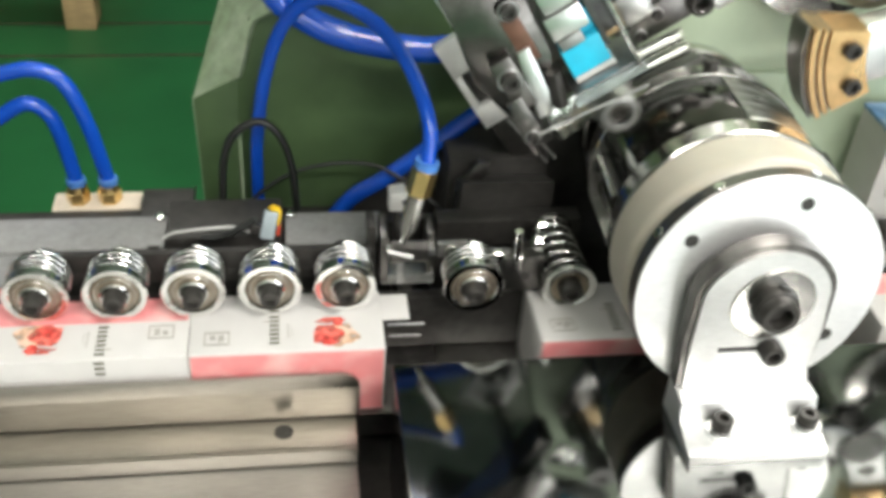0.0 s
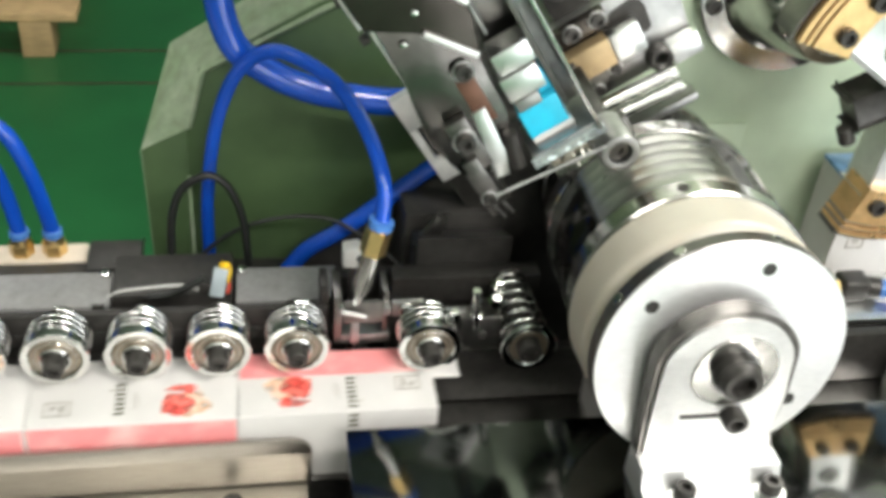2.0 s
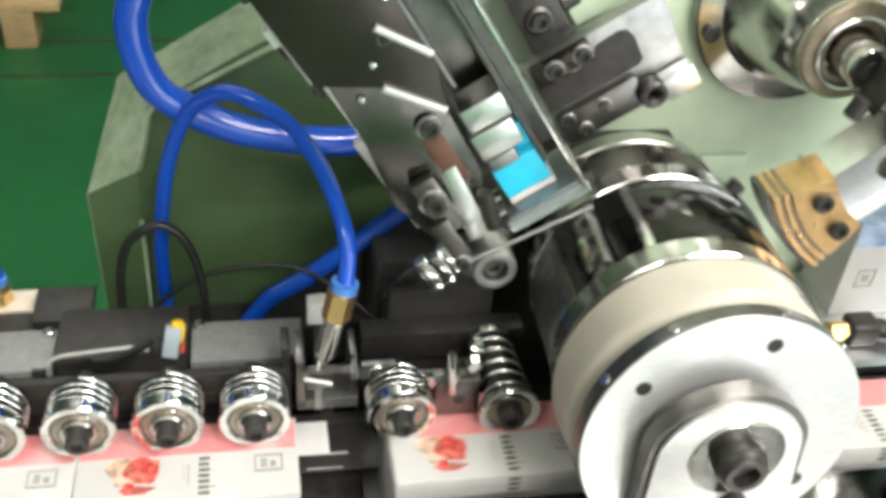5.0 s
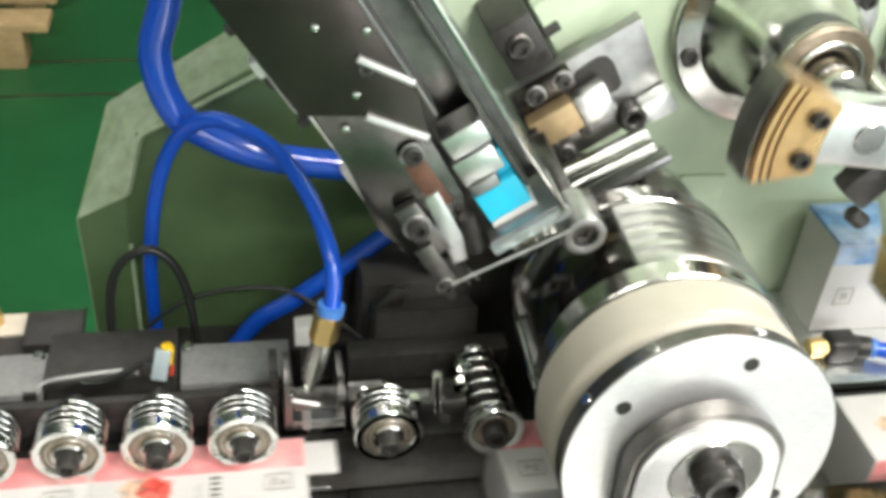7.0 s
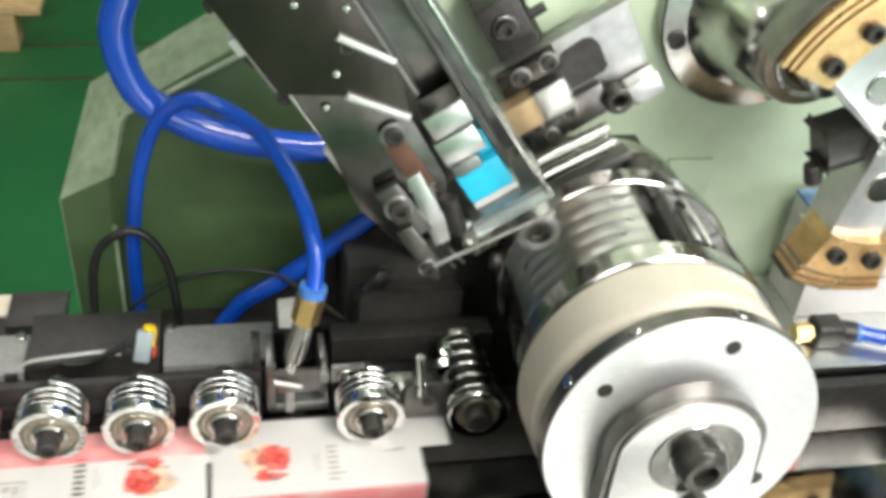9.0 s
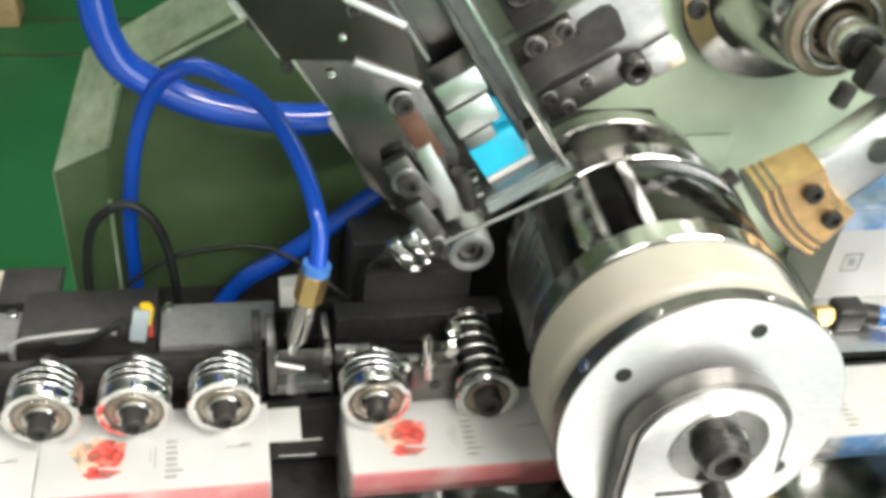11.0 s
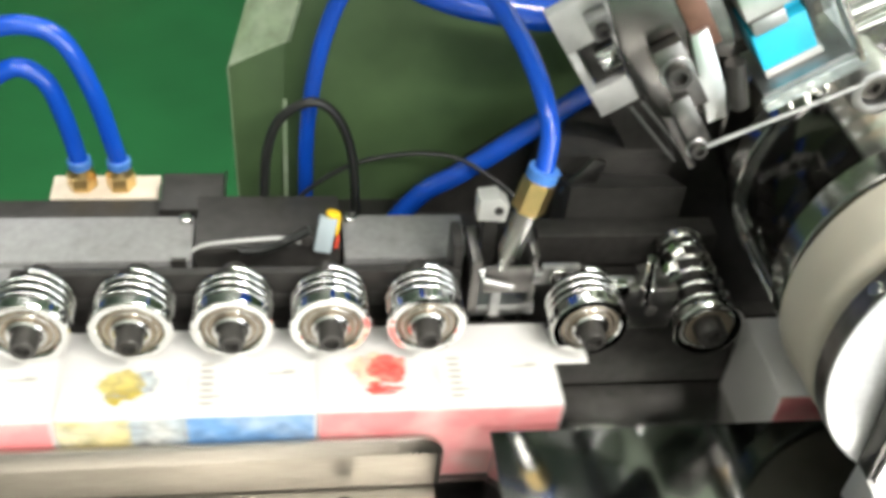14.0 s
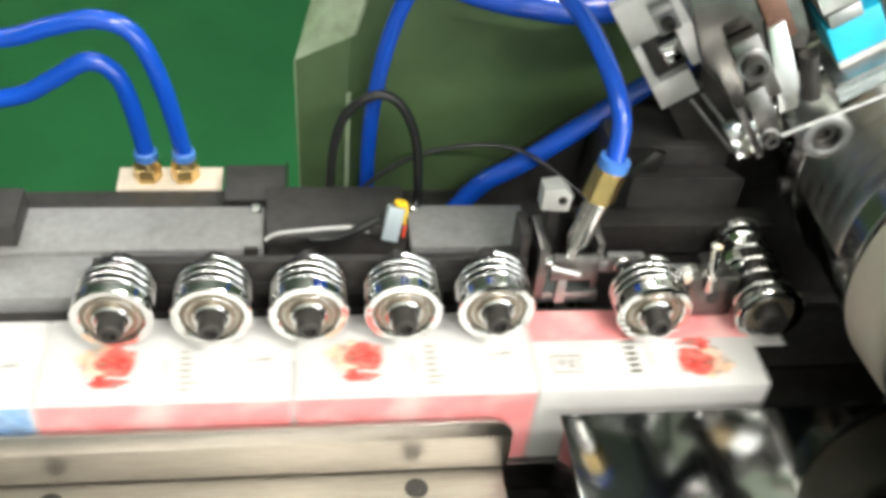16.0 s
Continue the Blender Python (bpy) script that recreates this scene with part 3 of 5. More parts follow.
def build_hoses():
    hose([(0.0385, 0.0205, 0.0615), (0.0395, 0.028, 0.078), (0.0335, 0.05, 0.0925), (0.0225, 0.07, 0.1035), (0.008, 0.085, 0.109), (-0.009, 0.095, 0.110),
          (-0.025, 0.105, 0.093), (-0.036, 0.114, 0.06), (-0.0425, 0.119, 0.015), (-0.0435, 0.122, -0.03), (-0.0435, 0.124, -0.044)],
         0.0036, "bright blue air hose arching from the nozzle")
    thick = hose([(-0.0151, 0.152, 0.2928), (-0.0291, 0.132, 0.2128), (-0.0391, 0.117, 0.1578), (-0.0456, 0.112, 0.1328), (-0.0391, 0.111, 0.1058), (-0.0231, 0.112, 0.0913), (-0.0041, 0.112, 0.0818),
          (0.0189, 0.112, 0.0763), (0.0449, 0.112, 0.0738), (0.0809, 0.117, 0.0768)], 0.0072, "thick blue air hose curling behind the feeder")
    hose([(-0.004, 0.108, -0.036), (0.010, 0.110, -0.0185), (0.028, 0.11, -0.006), (0.050, 0.11, 0.012), (0.079, 0.112, 0.035), (0.11, 0.113, 0.058)], 0.0048, "blue air hose rising behind the nozzle")
    hose([(-0.36, 0.17, 0.02), (-0.25, 0.158, 0.030), (-0.205, 0.148, 0.034), (-0.182, 0.144, 0.0425), (-0.161, 0.142, 0.0475), (-0.146, 0.1415, 0.040), (-0.1365, 0.142, 0.013), (-0.1306, 0.1435, -0.024)],
         0.0043, "blue air hose looping into a brass fitting")
    hose([(-0.36, 0.16, -0.03), (-0.25, 0.153, -0.005), (-0.205, 0.147, 0.004), (-0.186, 0.144, 0.015), (-0.168, 0.142, 0.0265), (-0.1565, 0.142, 0.0195), (-0.1515, 0.143, 0.0), (-0.1485, 0.1435, -0.024)],
         0.0043, "blue air hose looping into a brass fitting")
    hose([(-0.064, 0.094, -0.036), (-0.062, 0.095, -0.011), (-0.060, 0.095, 0.016), (-0.054, 0.095, 0.033), (-0.041, 0.095, 0.041), (-0.031, 0.095, 0.034), (-0.0245, 0.095, 0.016), (-0.022, 0.095, -0.012), (-0.022, 0.096, -0.036)],
         0.0021, "black cable arching over the rear rail", "cable", BLACK_CABLE, "cable")
    hose([(-0.05, 0.098, -0.022), (-0.045, 0.1, -0.011), (-0.028, 0.1, 0.003), (-0.011, 0.1, 0.0095), (0.007, 0.1, 0.0115), (0.022, 0.1, 0.009), (0.034, 0.098, 0.003), (0.05, 0.09, -0.006), (0.066, 0.08, -0.018), (0.074, 0.075, -0.04)],
         0.0011, "thin black cable running behind the nozzle", "cable", BLACK_CABLE, "cable")
    hose([(-0.0895, 0.0495, 0.0005), (-0.084, 0.05, 0.0035), (-0.072, 0.05, 0.0052), (-0.060, 0.051, 0.0055), (-0.053, 0.054, 0.003), (-0.047, 0.057, -0.002)],
         0.0008, "thin grey sensor lead over the roller bar", "cable", GREY_CABLE, "cable")
    hose([(-0.071, 0.052, -0.0015), (-0.062, 0.0515, -0.001), (-0.052, 0.0515, 0.0035), (-0.043, 0.053, 0.0085)], 0.0019, "black sensor lead over the roller bar", "cable", BLACK_CABLE, "cable")
    return thick


thick_hose = build_hoses()


def build_sensor():
    turn = Matrix.Translation((-0.036, 0.06, -0.0013)) @ pose(0, 0, 0, -18, 12, 0) @ Matrix.Scale(0.82, 4)
    sensor = thing("proximity_sensor", (-0.036, 0.06, -0.0055), "small smoky sensor with a yellow lens and red tip", "sensor")
    part("body", box(-0.0055, 0.0035, -0.003, 0.003, -0.008, 0.0105, 0.0008, m=turn), CLEAR_GREY, sensor, "smoky grey plastic body")
    part("lens", box(0.0036, 0.0052, -0.0026, 0.0026, 0.002, 0.0115, 0.0006, m=turn), YELLOW_PLASTIC, sensor, "yellow plastic lens")
    part("cap", disc(0.0036, 0.0108, 0.0138, 0.001, 0, 0, "z", 18, 0.0008, m=turn), YELLOW_PLASTIC, sensor)
    part("tip", box(0.0045, 0.0065, -0.0024, 0.0024, -0.005, 0.0015, 0.0006, m=turn), RED_PLASTIC, sensor, "red tip")
    part("foot", box(-0.0035, 0.0088, 0.0, 0.008, -0.0068, -0.0045, 0.0008, m=turn), BLACK_OXIDE, sensor)
    part("clip", box(-0.0125, -0.0058, -0.003, 0.003, -0.0062, 0.0, 0.0008, m=turn), BLACK_OXIDE, sensor)


build_sensor()


def build_nozzle():
    nozzle = thing("air_nozzle", (0.03, 0.02, -0.012), "slanted steel air nozzle with a brass fitting, in a bracket", "nozzle")
    low, mid, top = Vector((0.0285, 0.0184, 0.0177)), Vector((0.0335, 0.019, 0.040)), Vector((0.038, 0.0203, 0.0605))
    part("needle", rod(low, mid, 0.0021, 16), CHROME, nozzle, "thin bright steel tube")
    part("barrel", rod(low.lerp(mid, 0.38), mid + (mid - low) * 0.35, 0.0046, 24), POLISHED, nozzle, "bright turned barrel")
    part("barrel_tip", rod(low.lerp(mid, 0.26), low.lerp(mid, 0.38), 0.0034, 20), POLISHED, nozzle)
    way = (top - mid).normalized()
    part("nut", rod(mid + way * 0.006, top - way * 0.002, 0.0062, 6), BRASS, nozzle, "hexagonal brass fitting")
    part("shoulder", rod(top - way * 0.0035, top - way * 0.0012, 0.0052, 24), BRASS, nozzle)
    part("collar", rod(top - way * 0.0012, top + way * 0.0028, 0.0058, 24), BLUE_COLLAR, nozzle, "pale blue release collar")
    part("bracket", box(0.0185, 0.0225, 0.024, 0.046, -0.012, 0.016, 0.0008), DARK_STEEL, nozzle)
    part("bracket_foot", box(0.019, 0.0465, 0.026, 0.044, -0.015, -0.0095, 0.0006), GREY_STEEL, nozzle)
    part("clamp", box(0.0235, 0.046, 0.022, 0.027, 0.0055, 0.0105, 0.0006), GREY_STEEL, nozzle)
    part("clamp_plate", box(0.0425, 0.0455, 0.027, 0.045, -0.009, 0.016, 0.0006), DARK_STEEL, nozzle)
    part("clamp_face", box(0.0228, 0.0420, 0.0195, 0.0218, 0.0035, 0.0165, 0.0008), DARK_STEEL, nozzle, "worn steel clamp plate under the nozzle")
    part("cross_bar", rod((0.0215, 0.0175, 0.0125), (0.0335, 0.0165, 0.0095), 0.0014, 12), GREY_STEEL, nozzle, "steel cross bar")
    part("drop_bar", box(0.0265, 0.0305, 0.0205, 0.024, -0.010, 0.0034, 0.0006), GREY_STEEL, nozzle, "short steel upright below the clamp")
    part("screw", rod((0.022, 0.023, 0.011), (0.026, 0.0215, 0.0135), 0.0022, 12), CHROME, nozzle)
    part("link", box(0.0475, 0.063, 0.0275, 0.031, 0.0, 0.009, 0.0006), GREY_STEEL, nozzle)
    part("link_ring", ring(0.003, 0.0012, 0.0545, 0.0268, 0.0045), POLISHED, nozzle)
    part("stay", box(0.03, 0.036, 0.03, 0.04, -0.085, -0.0152, 0.0006), BLACK_OXIDE, nozzle)
    part("pin", rod((0.022, 0.012, -0.03), (0.041, 0.012, -0.0302), 0.0005, 10), GREY_STEEL, nozzle, "thin steel guide wire over the gap")
    part("pin", rod((0.022, 0.0045, -0.031), (0.038, 0.0045, -0.0312), 0.0004, 10), GREY_STEEL, nozzle, "thin steel guide wire over the gap")
    block = thing("cable_block", (0.031, 0.06, 0.0), "small white plastic cable block with a dark hole", "fitting")
    part("body", prism([(0.0255, 0.0085), (0.0375, 0.0078), (0.0383, 0.0158), (0.0335, 0.0205), (0.0255, 0.0195)], 0.057, 0.066, "y", 0.0008), WHITE_PLASTIC, block)
    part("hole", disc(0.0019, 0.0562, 0.0572, 0.0340, 0, 0.0142, "y", 14, 0.0002), BLACK_OXIDE, block)
    part("stem", box(0.029, 0.035, 0.059, 0.064, -0.085, 0.008, 0.0005), BLACK_OXIDE, block)
    stop = thing("pin_block", (0.094, 0.016, -0.012), "dark steel guide block with an upright bright pin", "fitting")
    part("block", box(0.0795, 0.1, 0.0145, 0.0235, -0.0125, 0.0085, 0.001), DARK_STEEL, stop)
    part("pin", rod((0.0868, 0.0135, 0.003), (0.0848, 0.0135, 0.026), 0.0021, 16), CHROME, stop, "bright steel pin")
    part("pin_nut", disc(0.0034, 0.0088, 0.0112, 0.0863, 0.0145, 0, "z", 6, 0.0004), POLISHED, stop)
    part("hole", disc(0.0026, 0.0138, 0.0146, 0.0905, 0, -0.0028, "y", 16, 0.0002), BLACK_OXIDE, stop)
    part("arm", box(0.072, 0.0832, 0.0185, 0.0225, 0.004, 0.0095, 0.0008), GREY_STEEL, stop)
    part("nut", disc(0.0036, 0.012, 0.0165, 0.0755, 0, 0.0105, "y", 6, 0.0005), CHROME, stop)
    part("nut", disc(0.0036, 0.016, 0.0215, 0.0965, 0, 0.0145, "y", 6, 0.0005), CHROME, stop)
    part("nut", disc(0.0032, 0.022, 0.0265, 0.0985, 0, 0.0205, "y", 6, 0.0005), CHROME, stop)
    part("stay", box(0.088, 0.098, 0.0245, 0.034, -0.085, 0.005, 0.0008), BLACK_OXIDE, stop)


build_nozzle()


# ---------------------------------------------------------------- drum, its discs and bearing arm
DX, DZ = 0.1728, 0.048
LEANS, DRUM_LEANS, DRUM_YAW = -5.4, -4.6, -4.2  # the axle rises a little towards the front


def lean(ob, by=LEANS, yaw=0.0):
    """Swings a thing built on the level axle round the front disc's middle."""
    m = Matrix.Translation((DX, -0.0631, DZ)) @ pose(0, 0, 0, by, 0, yaw) @ Matrix.Translation((-DX, 0.0631, -DZ))
    ob.matrix_basis = m @ Matrix.Translation(ob.location)
    return ob


def build_drum():
    drum = thing("label_drum", (DX, 0.01, DZ), "rotating oily black drum with bright ribbed shells", "drum")
    part("core", disc(0.0470, -0.014, 0.045, DX, 0, DZ, "y", 72, 0.001), OILY_BLACK, drum)
    part("front_flange", disc(0.0552, -0.0212, -0.0085, DX, 0, DZ, "y", 96, 0.0008, 0.02), POLISHED, drum, "bright steel front flange")
    part("rear_flange", disc(0.0555, 0.0400, 0.0520, DX, 0, DZ, "y", 96, 0.0008, 0.02), POLISHED, drum, "bright steel rear flange")
    for turn in (0, 180):
        a0 = 40 + turn
        shell = [(0.0471, -0.0083), (0.0538, -0.0083), (0.0545, -0.0074)]
        for k in range(4):
            y0 = 0.002 + 0.0095 * k
            shell += [(0.0545, y0), (0.05425, y0 + 0.0006), (0.05425, y0 + 0.0024), (0.0545, y0 + 0.003)]
        shell += [(0.0545, 0.0390), (0.0538, 0.0398), (0.0471, 0.0398)]
        part("shell", lathe(shell, 34, DX, 0, DZ, "y", a0, 72), SHELL_STEEL, drum, "bright ribbed steel shell")
        part("smooth_shell", lathe([(0.0471, -0.0083), (0.0537, -0.0083), (0.0543, -0.0075), (0.0543, 0.0390), (0.0537, 0.0398), (0.0471, 0.0398)], 28, DX, 0, DZ, "y", a0 + 73, 58), OILY_BLACK, drum, "smooth oily shell")
        part("shell_edge", lathe([(0.0471, -0.0080), (0.0546, -0.0080), (0.0546, 0.0395), (0.0471, 0.0395)], 4, DX, 0, DZ, "y", a0 + 131.5, 4), CHROME, drum, "bright edge strip of the smooth shell")
        am = radians(a0 + 157)
        m = Matrix.Translation((DX + 0.0490 * math.cos(am), 0.008, DZ + 0.0490 * math.sin(am))) @ pose(0, 0, 0, 0, -(a0 + 157) + 90, 0)
        part("gripper", box(-0.0045, 0.0045, -0.014, 0.03, -0.002, 0.0032, 0.0008, m=m), GREY_STEEL, drum, "steel gripper in the pocket")
        part("gripper_jaw", box(-0.005, -0.001, -0.012, 0.012, 0.0034, 0.006, 0.0006, m=m), CHROME, drum)
        part("gripper_pin", rod(m @ Vector((0.004, -0.013, 0.0045)), m @ Vector((0.004, 0.028, 0.0045)), 0.0016, 12), CHROME, drum)
        for yy in (-0.006, 0.008, 0.022):
            part("screw", disc(0.0022, 0.0034, 0.0055, 0.0012, yy, 0, "z", 12, 0.0004, m=m), BLACK_OXIDE, drum)
        ah = radians(a0 + 30)
        part("hole", disc(0.003, -0.0008, 0.0006, 0, 0, 0, "z", 16, 0.0002, m=Matrix.Translation((DX + 0.0551 * math.cos(ah), -0.0148, DZ + 0.0551 * math.sin(ah))) @ pose(0, 0, 0, 0, 90 - (a0 + 30), 0)), BLACK_OXIDE, drum)
        ar = radians(a0 + 76)
        part("flange_knob", disc(0.004, 0.0, 0.005, 0, 0, 0, "z", 14, 0.0008, m=Matrix.Translation((DX + 0.0550 * math.cos(ar), 0.046, DZ + 0.0550 * math.sin(ar))) @ pose(0, 0, 0, 0, 90 - (a0 + 76), 0)), BLACK_OXIDE, drum, "small black knob on the rear flange")
    return drum


def build_drum_support():
    shaft = thing("drum_bearing", (DX, 0.07, DZ), "steel bearing housing that holds the drum from the wall", "bearing")
    part("housing", disc(0.034, 0.058, 0.084, DX, 0, DZ, "y", 56, 0.0015), POLISHED, shaft)
    part("flange", disc(0.05, 0.084, 0.0955, DX, 0, DZ, "y", 64, 0.0012), POLISHED, shaft, "round flange screwed to the wall")
    part("neck", disc(0.022, 0.0522, 0.058, DX, 0, DZ, "y", 40, 0.0006), CHROME, shaft)
    for k in range(6):
        a = radians(k * 60 + 20)
        socket_screw((DX + 0.043 * math.cos(a), 0.084, DZ + 0.043 * math.sin(a)), 0.004, 0.004, shaft)
    part("pipe", rod((DX, 0.0955, DZ), (DX, 0.128, DZ), 0.03, 40), POLISHED, shaft)
    lean(shaft, DRUM_LEANS, DRUM_YAW)
    nylon = thing("nylon_disc", (DX, -0.04, DZ - 0.06), "thick ivory nylon disc behind the front plate", "disc")
    profile = [(0.018, -0.0505), (0.0475, -0.0505)] + [(0.0475 + 0.0076 * math.sin(radians(a)), -0.0429 - 0.0076 * math.cos(radians(a))) for a in range(10, 91, 10)] + [(0.0551, -0.0236), (0.0537, -0.0222), (0.018, -0.0222)]
    part("disc", lathe(profile, 112, DX, 0, DZ), NYLON, nylon)
    lean(nylon)
    plate = thing("front_disc", (DX, -0.055, DZ - 0.057), "turned bright metal front disc with small holes", "disc")
    # rim coloured dark, the way chrome mirrors dark surroundings
    part("rim", disc(0.0556, -0.0622, -0.0545, DX, 0, DZ, "y", 112, 0.0006, 0.012), DARK_STEEL, plate, "rim of the disc, dark reflection put into its colour")
    part("plate", disc(0.0553, -0.0631, -0.0623, DX, 0, DZ, "y", 112, 0.0003, 0.012), TURNED, plate, "bright front plate")
    part("spacer", disc(0.03, -0.0544, -0.0506, DX, 0, DZ, "y", 48, 0.0006, 0.012), DARK_STEEL, plate)
    for dx, dz in ((-0.0352, 0.0263), (0.0117, 0.0424), (0.0363, -0.0248), (-0.025, -0.036)):
        part("hole", disc(0.0028, -0.0635, -0.0630, DX + dx, 0, DZ + dz, "y", 22, 0.0001), BLACK_OXIDE, plate, "dark drilled hole")
        part("hole_rim", ring(0.0029, 0.00025, DX + dx, -0.0632, DZ + dz, seg=22, sub=6), POLISHED, plate)
    for a in (118, 75, 40, 150):
        am = radians(a)
        m = Matrix.Translation((DX + 0.0556 * math.cos(am), -0.0588, DZ + 0.0556 * math.sin(am))) @ pose(0, 0, 0, 0, 90 - a, 0)
        part("edge_screw", disc(0.0026, -0.001, 0.0008, 0, 0, 0, "z", 12, 0.0003, m=m), POLISHED, plate)
    lean(plate)
    arm = thing("axle_stand", (0.176, -0.08, -0.0144), "bright aluminium bearing arm bolted to the polished deck", "bracket")
    top = arc(DX - 0.003, DZ + 0.002, 0.0315, 172, 14, 22)
    outline = [(0.1405, 0.004), (0.139, 0.03)] + top + [(0.2015, 0.035), (0.1995, 0.014), (0.2035, 0.004)]
    # the web's dark colour stands in for what its polished sides reflect
    web = part("web", prism(outline, -0.0745, -0.0668, "y", 0.0006), DARK_STEEL, arm, "upright web with a round head, dark reflection in its colour")
    inner = [(0.1428, 0.004), (0.1418, 0.03)] + arc(DX - 0.003, DZ + 0.002, 0.0285, 172, 14, 22) + [(0.1995, 0.035), (0.198, 0.014), (0.2015, 0.004)]
    part("web_face", prism(inner, -0.0762, -0.0746, "y", 0.0008), TURNED, web, "bright turned face")
    part("boss", disc(0.0185, -0.0772, -0.0763, DX, 0, DZ + 0.0035, "y", 48, 0.0005, 0.0105), POLISHED, arm)
    foot = [(-0.0668, 0.0035), (-0.0847, 0.0035), (-0.0865, -0.0055), (-0.104, -0.0095), (-0.104, -0.0143), (-0.0668, -0.0143)]
    part("foot", prism(foot, 0.1405, 0.2035, "x", 0.0009), TURNED, arm, "stepped foot")
    for sx in (0.1580, 0.1975):
        part("recess", disc(0.0072, -0.0092, -0.0052, sx, -0.0915, 0, "z", 26, 0.0005), ALUMINIUM, arm)
        part("screw", lathe([(0.0022, -0.002), (0.0022, 0.001), (0.0042, 0.001), (0.0046, 0.0004), (0.0046, -0.0052), (0, -0.0052), (0, -0.002)], 20, sx, -0.0915, 0, "z"), BLACK_OXIDE, arm, "black socket-head screw")
    part("dent", disc(0.005, -0.0078, -0.0066, 0.1785, -0.091, 0, "z", 22, 0.0005), GREY_STEEL, arm)
    axle = [(0.0052, -0.0815), (0.0052, -0.0862), (0.0078, -0.0862), (0.0086, -0.0852), (0.0089, -0.0815), (0.0096, -0.0812), (0.0098, -0.071), (0, -0.071), (0, -0.0815)]
    part("axle", lathe(axle, 36, DX - 0.0002, 0, DZ + 0.0038), BLACK_OXIDE, arm, "black hollow axle end")
    part("slot", box(0.1545, 0.172, -0.0766, -0.0758, 0.0255, 0.0278, 0.0002), BLACK_OXIDE, arm, "clamping slot")
    socket_screw((0.1772, -0.0762, 0.0272), 0.0052, 0.0075, arm)


drum = build_drum()
build_drum_support()


# ---------------------------------------------------------------- label feeder, tilted
TILT_AXIS = pose(0.0578, 0.013, 0.1125, 0, -33.85, 0)


def tilted(s0, s1, y0, y1, t0, t1, bevel=0.0006):
    """A box in the feeder's own directions: s across it, t down along it."""
    return box(s0, s1, y0, y1, -t1, -t0, bevel, m=TILT_AXIS)


def tilt_at(s, y, t):
    return TILT_AXIS @ Vector((s, y, -t))


def tilt_screw(s, y, t, r, length, parent, label="black socket-head screw"):
    at = tilt_at(s, y, t)
    socket_screw(at, r, length, parent, label=label)
    part("washer", disc(r * 1.35, -0.0006, 0.0, at.x, at.y, at.z, "y", 22, 0.0002, r * 0.7), GREY_STEEL, parent)


